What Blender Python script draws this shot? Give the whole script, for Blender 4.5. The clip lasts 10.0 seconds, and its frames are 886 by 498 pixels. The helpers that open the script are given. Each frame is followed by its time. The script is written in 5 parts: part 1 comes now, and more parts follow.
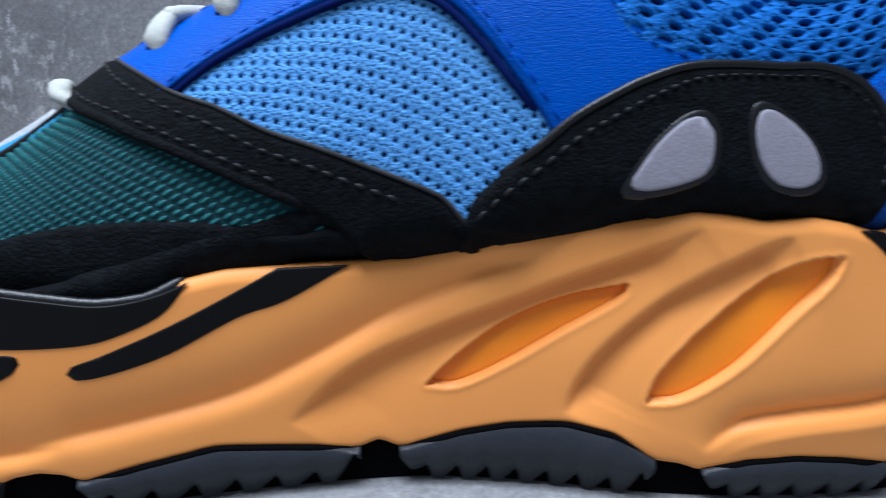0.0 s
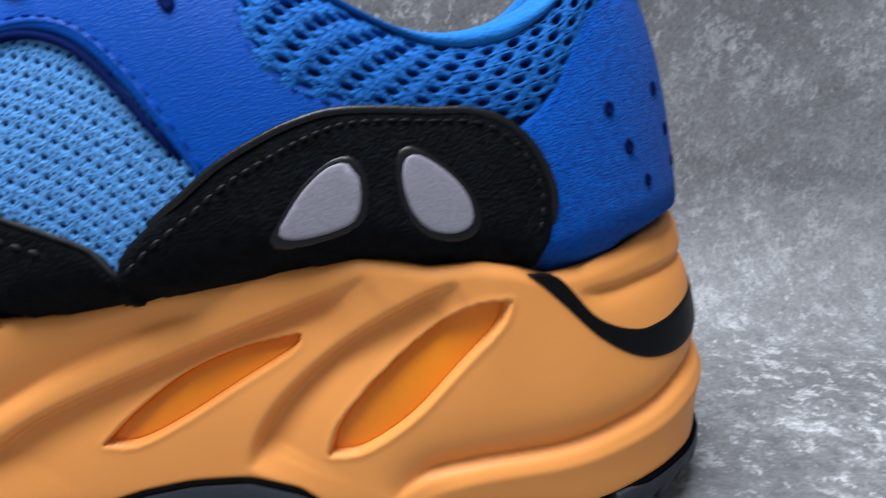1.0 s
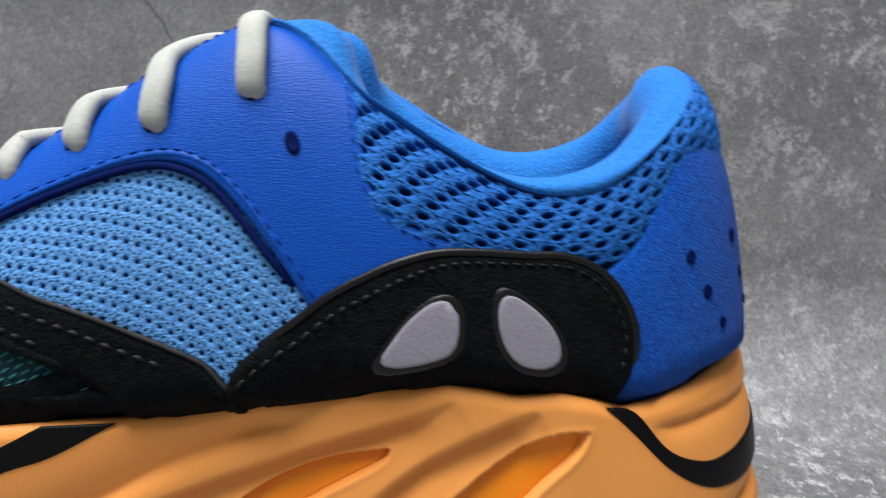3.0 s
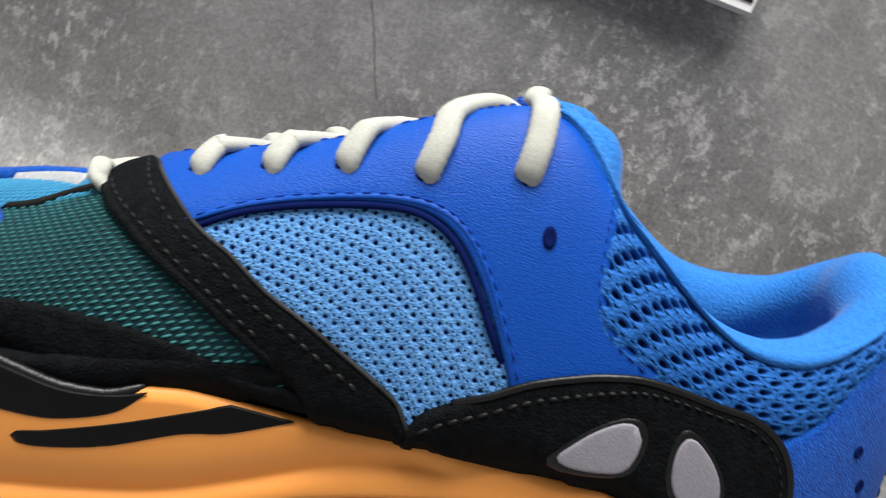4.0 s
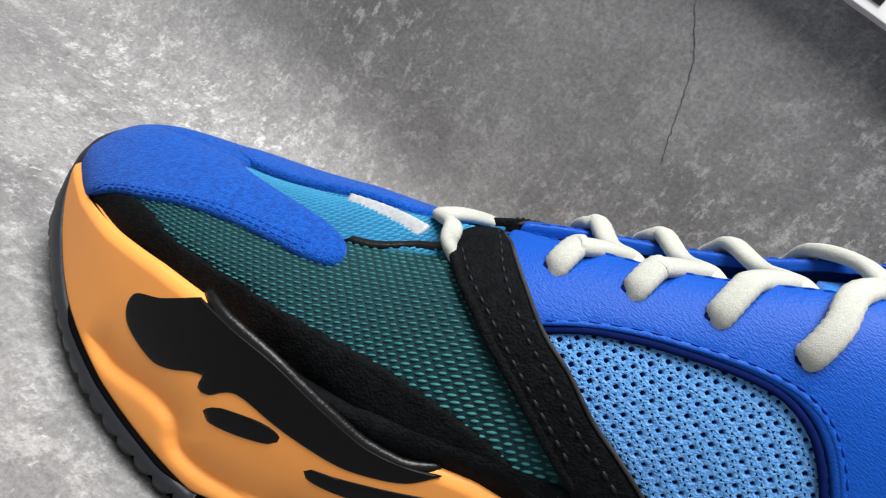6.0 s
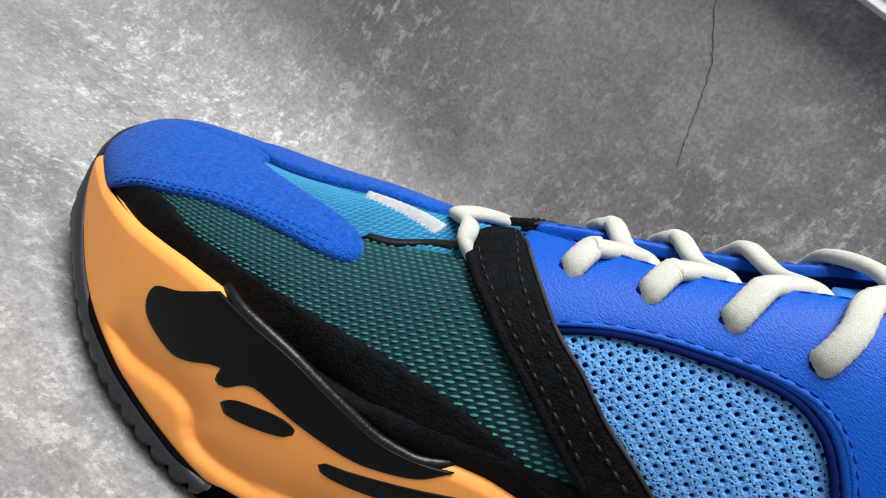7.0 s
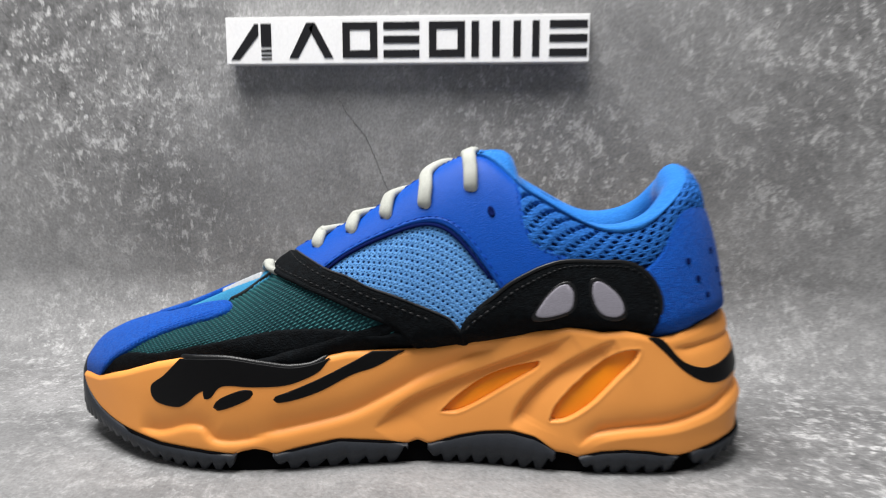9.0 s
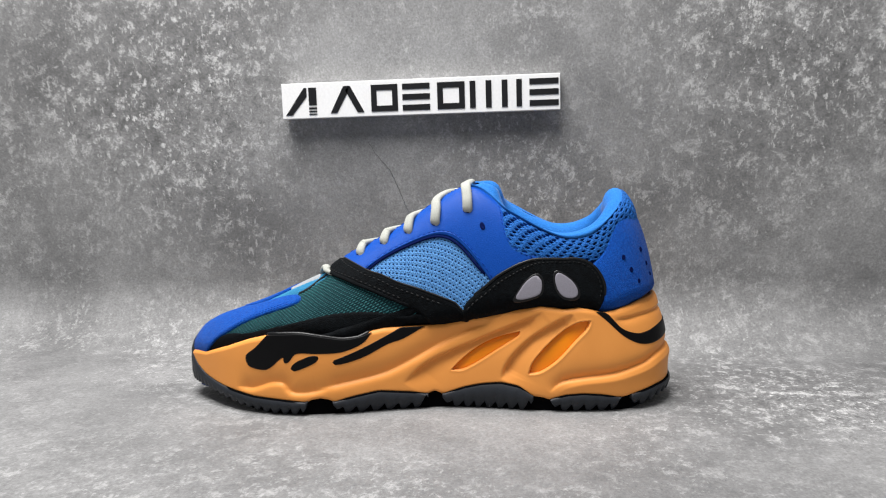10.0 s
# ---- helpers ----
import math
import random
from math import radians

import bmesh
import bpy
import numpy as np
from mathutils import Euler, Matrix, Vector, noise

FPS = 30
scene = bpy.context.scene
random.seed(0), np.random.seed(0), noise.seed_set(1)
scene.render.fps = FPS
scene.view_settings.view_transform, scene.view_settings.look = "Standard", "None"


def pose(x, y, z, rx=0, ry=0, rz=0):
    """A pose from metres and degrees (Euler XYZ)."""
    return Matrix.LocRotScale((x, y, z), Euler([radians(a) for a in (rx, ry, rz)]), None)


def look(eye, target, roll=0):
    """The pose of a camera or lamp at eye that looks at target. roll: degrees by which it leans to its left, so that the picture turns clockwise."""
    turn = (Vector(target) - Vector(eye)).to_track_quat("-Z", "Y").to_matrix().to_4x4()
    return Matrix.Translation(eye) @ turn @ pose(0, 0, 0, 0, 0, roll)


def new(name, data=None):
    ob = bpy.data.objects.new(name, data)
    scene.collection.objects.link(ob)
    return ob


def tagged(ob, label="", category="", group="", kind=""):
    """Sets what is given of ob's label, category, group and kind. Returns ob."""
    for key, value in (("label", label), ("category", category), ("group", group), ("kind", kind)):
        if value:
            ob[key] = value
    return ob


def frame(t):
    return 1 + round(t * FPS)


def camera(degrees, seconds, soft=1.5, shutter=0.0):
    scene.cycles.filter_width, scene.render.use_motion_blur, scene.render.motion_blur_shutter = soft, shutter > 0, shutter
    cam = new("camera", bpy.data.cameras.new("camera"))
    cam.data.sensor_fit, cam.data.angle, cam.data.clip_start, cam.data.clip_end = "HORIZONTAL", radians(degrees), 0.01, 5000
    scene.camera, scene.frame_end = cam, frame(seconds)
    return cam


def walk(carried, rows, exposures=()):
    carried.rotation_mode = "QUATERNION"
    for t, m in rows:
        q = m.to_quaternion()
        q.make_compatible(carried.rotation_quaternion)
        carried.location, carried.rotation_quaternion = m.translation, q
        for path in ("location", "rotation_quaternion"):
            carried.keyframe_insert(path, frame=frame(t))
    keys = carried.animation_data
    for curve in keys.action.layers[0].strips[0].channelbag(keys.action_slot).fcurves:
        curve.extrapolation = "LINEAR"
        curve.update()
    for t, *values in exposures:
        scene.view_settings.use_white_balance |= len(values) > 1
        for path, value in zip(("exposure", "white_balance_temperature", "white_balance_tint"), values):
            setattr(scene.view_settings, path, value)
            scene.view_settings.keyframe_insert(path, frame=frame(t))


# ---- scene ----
from mathutils import geometry

cam = camera(61.36, 10.0, soft=1.1, shutter=0.5)
PATH = [
    (0, (0.03139, -0.17169, 0.09309), (0.01525, 0.30827, -0.04610), 0.505),
    (0.5, (0.05726, -0.17279, 0.09362), (0.05440, 0.30842, -0.04213), 0.583),
    (1, (0.08517, -0.16610, 0.09744), (0.10326, 0.31748, -0.02835), 0.070),
    (1.5, (0.09191, -0.17135, 0.10319), (0.10487, 0.31809, 0.00178), -2.241),
    (2, (0.09054, -0.17395, 0.10606), (0.09099, 0.31865, 0.02033), -3.143),
    (2.2, (0.09036, -0.17467, 0.10694), (0.08911, 0.31847, 0.02441), -3.352),
    (3.3, (0.05453, -0.16868, 0.12836), (0.05928, 0.31404, -0.00186), 8.414),
    (3.5, (0.04275, -0.16832, 0.13368), (0.04543, 0.31181, -0.00585), 12.470),
    (4, (0.02176, -0.17306, 0.13831), (0.02828, 0.30683, -0.00194), 22.326),
    (4.5, (0.00544, -0.16860, 0.13652), (-0.00095, 0.30432, -0.02567), 27.047),
    (5, (-0.01067, -0.16633, 0.13671), (-0.03102, 0.30272, -0.03525), 30.283),
    (5.5, (-0.02695, -0.16736, 0.13811), (-0.06229, 0.29737, -0.04292), 34.264),
    (5.7, (-0.03371, -0.16526, 0.13893), (-0.07808, 0.29572, -0.04957), 36.130),
    (7, (-0.03617, -0.16698, 0.13964), (-0.08927, 0.28741, -0.06214), 38.097),
    (7.5, (-0.02809, -0.16686, 0.13960), (-0.08287, 0.28980, -0.05650), 36.812),
    (7.8, (-0.01252, -0.16828, 0.13806), (-0.00840, 0.29415, -0.05204), 32.095),
    (8, (0.01526, -0.17230, 0.13653), (-0.00226, 0.29312, -0.04533), 23.234),
    (8.2, (0.03871, -0.18344, 0.13031), (0.02653, 0.29490, -0.01475), 11.923),
    (8.4, (0.03480, -0.21756, 0.12304), (0.01452, 0.26550, -0.00442), 6.708),
    (8.5, (0.03245, -0.22987, 0.12326), (0.00987, 0.25490, 0.00291), 5.460),
    (8.7, (0.03265, -0.27777, 0.13086), (-0.00119, 0.21060, 0.02912), 1.653),
    (9, (0.04594, -0.32659, 0.13902), (0.00830, 0.16564, 0.05967), 0.648),
    (9.5, (0.06197, -0.40419, 0.14650), (0.01454, 0.08831, 0.07444), -0.505),
    (10, (0.06340, -0.45032, 0.15125), (0.01219, 0.04246, 0.08383), -1.132),
]
walk(cam, [(t, look(eye, target, roll)) for t, eye, target, roll in PATH],
     [(0, 0.04, 5350, 10), (0.5, 0.02, 5250, 10), (1, -0.02, 5750, 10), (1.5, -0.04, 6050, 10), (2.5, -0.06, 6300, 10), (3.5, -0.10, 6350, 10), (4, 0.06, 6700, 10), (4.5, 0.04, 6750, 10), (5.5, 0.0, 6500, 10), (7.5, 0.0, 6500, 10), (8, -0.06, 6800, 10), (8.5, -0.08, 6200, 10), (9, 0.0, 6500, 10), (10, 0.0, 6500, 10)])

# ---- light ----
world = bpy.data.worlds.new("world")
scene.world = world
world.use_nodes = True
world.node_tree.nodes["Background"].inputs[0].default_value = (0.96, 0.98, 1.0, 1)
world.node_tree.nodes["Background"].inputs[1].default_value = 0.28


def area_lamp(name, eye, target, width, height, watts, colour):
    data = bpy.data.lights.new(name, "AREA")
    data.shape, data.size, data.size_y, data.energy, data.color = "RECTANGLE", width, height, watts, colour
    ob = new(name, data)
    ob.matrix_world = look(eye, target)
    return ob


area_lamp("ceiling_lamp", (-0.14, -0.19, 0.95), (0.0, 0.0, 0.0), 0.6, 0.5, 21.0, (1.0, 0.985, 0.965))


# ---- materials ----
def material(name, colour, rough=0.6, metal=0.0, spot=None, spot_scale=60.0, spot_mix=0.35, grain=900.0, bump=0.15, grain_depth=0.0004, sheen=0.0, coords="Object", stretch=(1, 1, 1), tone_mix=0.35, specular=0.22):
    """Base colour mottled at two scales, with a fine bump."""
    m = bpy.data.materials.new(name)
    m.use_nodes = True
    nt = m.node_tree
    b = nt.nodes["Principled BSDF"]
    tc = nt.nodes.new("ShaderNodeTexCoord")
    mp = nt.nodes.new("ShaderNodeMapping")
    mp.inputs["Scale"].default_value = stretch
    nt.links.new(tc.outputs[coords], mp.inputs[0])
    big = nt.nodes.new("ShaderNodeTexNoise")
    big.inputs["Scale"].default_value, big.inputs["Detail"].default_value = spot_scale, 5
    fine = nt.nodes.new("ShaderNodeTexNoise")
    fine.inputs["Scale"].default_value, fine.inputs["Detail"].default_value = grain, 3
    for n in (big, fine):
        nt.links.new(mp.outputs[0], n.inputs["Vector"])
    ramp = nt.nodes.new("ShaderNodeMapRange")
    ramp.inputs["From Min"].default_value, ramp.inputs["From Max"].default_value = 0.35, 0.65
    nt.links.new(big.outputs["Fac"], ramp.inputs["Value"])
    mul = nt.nodes.new("ShaderNodeMath")
    mul.operation = "MULTIPLY"
    mul.inputs[1].default_value = spot_mix
    nt.links.new(ramp.outputs[0], mul.inputs[0])
    mix = nt.nodes.new("ShaderNodeMix")
    mix.data_type = "RGBA"
    second = spot or tuple(c * 0.72 for c in colour)
    mix.inputs["A"].default_value, mix.inputs["B"].default_value = (*colour, 1), (*second, 1)
    nt.links.new(mul.outputs[0], mix.inputs["Factor"])
    tone = nt.nodes.new("ShaderNodeMix")
    tone.data_type, tone.blend_type = "RGBA", "OVERLAY"
    tone.inputs["Factor"].default_value = tone_mix
    nt.links.new(mix.outputs["Result"], tone.inputs["A"])
    nt.links.new(fine.outputs["Fac"], tone.inputs["B"])
    nt.links.new(tone.outputs["Result"], b.inputs["Base Color"])
    bp = nt.nodes.new("ShaderNodeBump")
    bp.inputs["Strength"].default_value, bp.inputs["Distance"].default_value = bump, grain_depth
    nt.links.new(fine.outputs["Fac"], bp.inputs["Height"])
    nt.links.new(bp.outputs[0], b.inputs["Normal"])
    b.inputs["Roughness"].default_value, b.inputs["Metallic"].default_value = rough, metal
    b.inputs["Specular IOR Level"].default_value = specular
    if sheen:
        b.inputs["Sheen Weight"].default_value, b.inputs["Sheen Roughness"].default_value = sheen, 0.4
    return m


def backdrop_material(name, dark, mid, light, seed):
    """Printed concrete: clouds, scratches and flaked patches."""
    m = bpy.data.materials.new(name)
    m.use_nodes = True
    nt = m.node_tree
    b = nt.nodes["Principled BSDF"]
    tc = nt.nodes.new("ShaderNodeTexCoord")
    mp = nt.nodes.new("ShaderNodeMapping")
    mp.inputs["Location"].default_value = (seed, seed * 0.7, seed * 1.3)
    nt.links.new(tc.outputs["Object"], mp.inputs[0])

    def noise_node(scale, detail, rough, warp=0.0):
        n = nt.nodes.new("ShaderNodeTexNoise")
        n.inputs["Scale"].default_value, n.inputs["Detail"].default_value = scale, detail
        n.inputs["Roughness"].default_value, n.inputs["Distortion"].default_value = rough, warp
        nt.links.new(mp.outputs[0], n.inputs["Vector"])
        return n

    clouds, flakes, fine = noise_node(10, 8, 0.62, 0.15), noise_node(95, 14, 0.80, 0.15), noise_node(620, 6, 0.8, 0.0)
    where = noise_node(5.5, 5, 0.6, 0.0)
    ramp = nt.nodes.new("ShaderNodeValToRGB")
    ramp.color_ramp.elements[0].position, ramp.color_ramp.elements[0].color = 0.34, (*dark, 1)
    ramp.color_ramp.elements[1].position, ramp.color_ramp.elements[1].color = 0.68, (*mid, 1)
    nt.links.new(clouds.outputs["Fac"], ramp.inputs["Fac"])
    edge = nt.nodes.new("ShaderNodeMapRange")
    edge.inputs["From Min"].default_value, edge.inputs["From Max"].default_value = 0.535, 0.56
    nt.links.new(flakes.outputs["Fac"], edge.inputs["Value"])
    zone = nt.nodes.new("ShaderNodeMapRange")
    zone.inputs["From Min"].default_value, zone.inputs["From Max"].default_value = 0.40, 0.60
    zone.inputs["To Min"].default_value, zone.inputs["To Max"].default_value = 0.09, 0.44
    nt.links.new(where.outputs["Fac"], zone.inputs["Value"])
    # heavily flaked areas of the print
    for spot, reach in (((0.27, 0.119, 0.215), 0.15), ((-0.21, 0.119, 0.185), 0.13), ((0.225, 0.0, 0.0), 0.085)):
        far_off = nt.nodes.new("ShaderNodeVectorMath")
        far_off.operation = "DISTANCE"
        far_off.inputs[1].default_value = spot
        nt.links.new(tc.outputs["Object"], far_off.inputs[0])
        torn_up = nt.nodes.new("ShaderNodeMapRange")
        torn_up.inputs["From Min"].default_value, torn_up.inputs["From Max"].default_value = 0.02, reach
        torn_up.inputs["To Min"].default_value, torn_up.inputs["To Max"].default_value = 0.62, 0.0
        nt.links.new(far_off.outputs["Value"], torn_up.inputs["Value"])
        sum_up = nt.nodes.new("ShaderNodeMath")
        sum_up.operation, sum_up.use_clamp = "ADD", True
        nt.links.new(zone.outputs[0], sum_up.inputs[0])
        nt.links.new(torn_up.outputs[0], sum_up.inputs[1])
        zone = sum_up
    fac = nt.nodes.new("ShaderNodeMath")
    fac.operation = "MULTIPLY"
    nt.links.new(edge.outputs[0], fac.inputs[0])
    nt.links.new(zone.outputs[0], fac.inputs[1])
    mix = nt.nodes.new("ShaderNodeMix")
    mix.data_type = "RGBA"
    mix.inputs["B"].default_value = (*light, 1)
    nt.links.new(fac.outputs[0], mix.inputs["Factor"])
    nt.links.new(ramp.outputs["Color"], mix.inputs["A"])
    pits = nt.nodes.new("ShaderNodeMapRange")
    pits.inputs["From Min"].default_value, pits.inputs["From Max"].default_value = 0.455, 0.425
    nt.links.new(flakes.outputs["Fac"], pits.inputs["Value"])
    deep = nt.nodes.new("ShaderNodeMath")
    deep.operation = "MULTIPLY"
    nt.links.new(pits.outputs[0], deep.inputs[0])
    nt.links.new(zone.outputs[0], deep.inputs[1])
    worn = nt.nodes.new("ShaderNodeMix")
    worn.data_type = "RGBA"
    worn.inputs["B"].default_value = (*[c * 0.75 for c in dark], 1)
    nt.links.new(deep.outputs[0], worn.inputs["Factor"])
    nt.links.new(mix.outputs["Result"], worn.inputs["A"])
    away = nt.nodes.new("ShaderNodeMath")
    away.operation = "SUBTRACT"
    away.inputs[1].default_value = 0.565
    nt.links.new(flakes.outputs["Fac"], away.inputs[0])
    size = nt.nodes.new("ShaderNodeMath")
    size.operation = "ABSOLUTE"
    nt.links.new(away.outputs[0], size.inputs[0])
    line = nt.nodes.new("ShaderNodeMapRange")
    line.inputs["From Min"].default_value, line.inputs["From Max"].default_value = 0.004, 0.016
    line.inputs["To Min"].default_value, line.inputs["To Max"].default_value = 0.6, 0.0
    nt.links.new(size.outputs[0], line.inputs["Value"])
    some = nt.nodes.new("ShaderNodeMath")
    some.operation = "MULTIPLY"
    nt.links.new(line.outputs[0], some.inputs[0])
    nt.links.new(zone.outputs[0], some.inputs[1])
    crack = nt.nodes.new("ShaderNodeMix")
    crack.data_type = "RGBA"
    crack.inputs["B"].default_value = (*[c * 0.45 for c in dark], 1)
    nt.links.new(some.outputs[0], crack.inputs["Factor"])
    nt.links.new(worn.outputs["Result"], crack.inputs["A"])
    tone = nt.nodes.new("ShaderNodeMix")
    tone.data_type, tone.blend_type = "RGBA", "OVERLAY"
    tone.inputs["Factor"].default_value = 1.0
    # fine dark crackle between the flakes
    veins = noise_node(120, 9, 0.74, 0.6)
    gap = nt.nodes.new("ShaderNodeMath")
    gap.operation = "SUBTRACT"
    gap.inputs[1].default_value = 0.5
    nt.links.new(veins.outputs["Fac"], gap.inputs[0])
    thin = nt.nodes.new("ShaderNodeMath")
    thin.operation = "ABSOLUTE"
    nt.links.new(gap.outputs[0], thin.inputs[0])
    vein = nt.nodes.new("ShaderNodeMapRange")
    vein.inputs["From Min"].default_value, vein.inputs["From Max"].default_value = 0.003, 0.022
    vein.inputs["To Min"].default_value, vein.inputs["To Max"].default_value = 1.0, 0.0
    nt.links.new(thin.outputs[0], vein.inputs["Value"])
    scored = nt.nodes.new("ShaderNodeMix")
    scored.data_type = "RGBA"
    scored.inputs["B"].default_value = (*[c * 0.5 for c in dark], 1)
    torn = nt.nodes.new("ShaderNodeMath")
    torn.operation = "MULTIPLY"
    nt.links.new(vein.outputs[0], torn.inputs[0])
    nt.links.new(zone.outputs[0], torn.inputs[1])
    nt.links.new(torn.outputs[0], scored.inputs["Factor"])
    nt.links.new(crack.outputs["Result"], scored.inputs["A"])
    # crisp light flecks, drawn out up and down
    drawn = nt.nodes.new("ShaderNodeMapping")
    drawn.inputs["Scale"].default_value = (1.0, 0.8, 0.55)
    nt.links.new(tc.outputs["Object"], drawn.inputs[0])
    fleck = nt.nodes.new("ShaderNodeTexNoise")
    fleck.inputs["Scale"].default_value, fleck.inputs["Detail"].default_value, fleck.inputs["Roughness"].default_value = 260, 6, 0.7
    nt.links.new(drawn.outputs[0], fleck.inputs["Vector"])
    bit = nt.nodes.new("ShaderNodeMapRange")
    bit.inputs["From Min"].default_value, bit.inputs["From Max"].default_value = 0.585, 0.615
    nt.links.new(fleck.outputs["Fac"], bit.inputs["Value"])
    bits = nt.nodes.new("ShaderNodeMath")
    bits.operation = "MULTIPLY"
    nt.links.new(bit.outputs[0], bits.inputs[0])
    nt.links.new(zone.outputs[0], bits.inputs[1])
    flecked = nt.nodes.new("ShaderNodeMix")
    flecked.data_type = "RGBA"
    flecked.inputs["B"].default_value = (*light, 1)
    nt.links.new(bits.outputs[0], flecked.inputs["Factor"])
    nt.links.new(scored.outputs["Result"], flecked.inputs["A"])
    nt.links.new(flecked.outputs["Result"], tone.inputs["A"])
    nt.links.new(fine.outputs["Fac"], tone.inputs["B"])
    nt.links.new(tone.outputs["Result"], b.inputs["Base Color"])
    bp = nt.nodes.new("ShaderNodeBump")
    bp.inputs["Strength"].default_value, bp.inputs["Distance"].default_value = 0.35, 0.0006
    nt.links.new(flakes.outputs["Fac"], bp.inputs["Height"])
    nt.links.new(bp.outputs[0], b.inputs["Normal"])
    b.inputs["Roughness"].default_value = 0.62
    return m


BLUE_SUEDE = material("blue_suede", (0.004, 0.090, 0.455), 0.9, spot=(0.002, 0.042, 0.27), spot_scale=900, spot_mix=0.8, grain=2400, bump=1.0, grain_depth=0.0008, sheen=0.08, specular=0.12)
BLUE_LEATHER = material("blue_leather", (0.0025, 0.063, 0.365), 0.44, spot=(0.0025, 0.052, 0.315), spot_scale=50, grain=2200, bump=0.6, grain_depth=0.0003, specular=0.17, stretch=(0.6, 1, 1.4))
# thread as blue as the leather, darkened to paint the shade of its pits
STITCH = material("blue_stitch", (0.003, 0.040, 0.29), 0.7, specular=0.1)
BLACK_STITCH = material("black_stitch", (0.0036, 0.004, 0.005), 0.6, specular=0.25)
# suede-blue thread, darker so that the colour holds its shade
CAP_STITCH = material("blue_cap_stitch", (0.003, 0.052, 0.32), 0.7, specular=0.1)
# navy that paints the shade in holes, eyelets and along the leather's cut edge
RECESS_SHADE = material("navy_recess_shade", (0.0025, 0.008, 0.065), 0.8, specular=0.04)
SKY_NET = material("light_blue_net", (0.070, 0.23, 0.55), 0.7, spot=(0.13, 0.34, 0.68), spot_scale=1100, spot_mix=0.8, grain=2000, bump=1.0, grain_depth=0.0006, tone_mix=0.5)
NET_BACK = material("net_backing", (0.006, 0.035, 0.16), 0.8)
COLLAR_NET = material("collar_net", (0.014, 0.130, 0.46), 0.75, spot=(0.008, 0.085, 0.34), spot_scale=1100, spot_mix=0.8, grain=1300, bump=1.0, grain_depth=0.0007)
COLLAR_BACK = material("collar_backing", (0.004, 0.028, 0.14), 0.8)
LINING = material("blue_lining", (0.018, 0.165, 0.52), 0.85, spot=(0.011, 0.125, 0.42), spot_scale=900, spot_mix=0.7, grain=1400, bump=0.8, grain_depth=0.0005, sheen=0.12)
TEAL = material("teal_cloth", (0.004, 0.030, 0.038), 0.8, grain=1800, bump=0.5)
TEAL_THREAD = material("teal_thread", (0.015, 0.098, 0.106), 0.6, spot=(0.032, 0.165, 0.172), spot_scale=400, spot_mix=0.7, grain=2500)
VAMP = material("turquoise_cloth", (0.009, 0.10, 0.21), 0.8, grain=1800, bump=0.5)
VAMP_THREAD = material("turquoise_thread", (0.022, 0.20, 0.37), 0.6, grain=2500)
BLACK_SUEDE = material("black_nubuck", (0.0015, 0.0018, 0.0024), 0.75, spot=(0.0042, 0.0060, 0.0076), spot_scale=420, spot_mix=0.7, grain=1500, bump=0.9, grain_depth=0.0006, specular=0.07)
BLACK_LEATHER = material("black_leather", (0.0025, 0.0026, 0.0032), 0.38, spot=(0.004, 0.004, 0.005), grain=1500, bump=0.25, specular=0.35)
# grey of the strap's raw edge, with its highlight put into the colour
EDGE_HIGHLIGHT = material("black_edge_highlight", (0.035, 0.035, 0.037), 0.7, spot=(0.008, 0.008, 0.009), spot_scale=160, spot_mix=0.8, grain=1500)
BLACK_PAINT = material("black_paint", (0.0025, 0.0025, 0.003), 0.45, spot=(0.004, 0.004, 0.0045), grain=900, bump=0.1, specular=0.13)
REFLECTIVE = material("grey_reflective", (0.23, 0.22, 0.255), 0.5, spot=(0.19, 0.18, 0.215), grain=2200, bump=0.2)
ORANGE = material("orange_foam", (0.83, 0.325, 0.072), 0.5, spot=(0.78, 0.295, 0.062), spot_scale=30, spot_mix=0.6, grain=2400, bump=0.05, specular=0.3, tone_mix=0.06)
BRIGHT_ORANGE = material("bright_orange_plastic", (0.88, 0.255, 0.002), 0.35, grain=1200, bump=0.04, tone_mix=0.05, specular=0.4)
RUBBER = material("grey_rubber", (0.018, 0.021, 0.027), 0.5, spot=(0.012, 0.014, 0.018), grain=1300, bump=0.2, specular=0.3)
BLACK_CORE = material("black_core", (0.002, 0.002, 0.0025), 0.9, specular=0.03)
LACE = material("cream_lace", (0.40, 0.41, 0.375), 0.85, spot=(0.31, 0.32, 0.295), spot_scale=900, grain=3600, bump=0.45, grain_depth=0.0003, sheen=0.1)
AGLET = material("white_tab", (0.38, 0.40, 0.42), 0.6)
SIGN_WHITE = material("white_board", (0.80, 0.80, 0.80), 0.4, spot=(0.74, 0.74, 0.75), grain=600, bump=0.05)
SIGN_BLACK = material("black_print", (0.012, 0.012, 0.014), 0.4)
CRACK = material("dark_crack", (0.11, 0.11, 0.11), 0.9)
CONCRETE = backdrop_material("printed_concrete", (0.13, 0.13, 0.132), (0.265, 0.265, 0.267), (0.60, 0.60, 0.60), 3.1)


# ---- mesh helpers ----
def mesh_object(name, verts, faces, mat, parent=None, label="", smooth=True):
    data = bpy.data.meshes.new(name)
    data.from_pydata([tuple(map(float, v)) for v in verts], [], [tuple(map(int, f)) for f in faces])
    data.materials.append(mat)
    if smooth:
        data.polygons.foreach_set("use_smooth", [True] * len(data.polygons))
    data.update()
    ob = new(name, data)
    if parent:
        ob.parent = parent
    return tagged(ob, label)


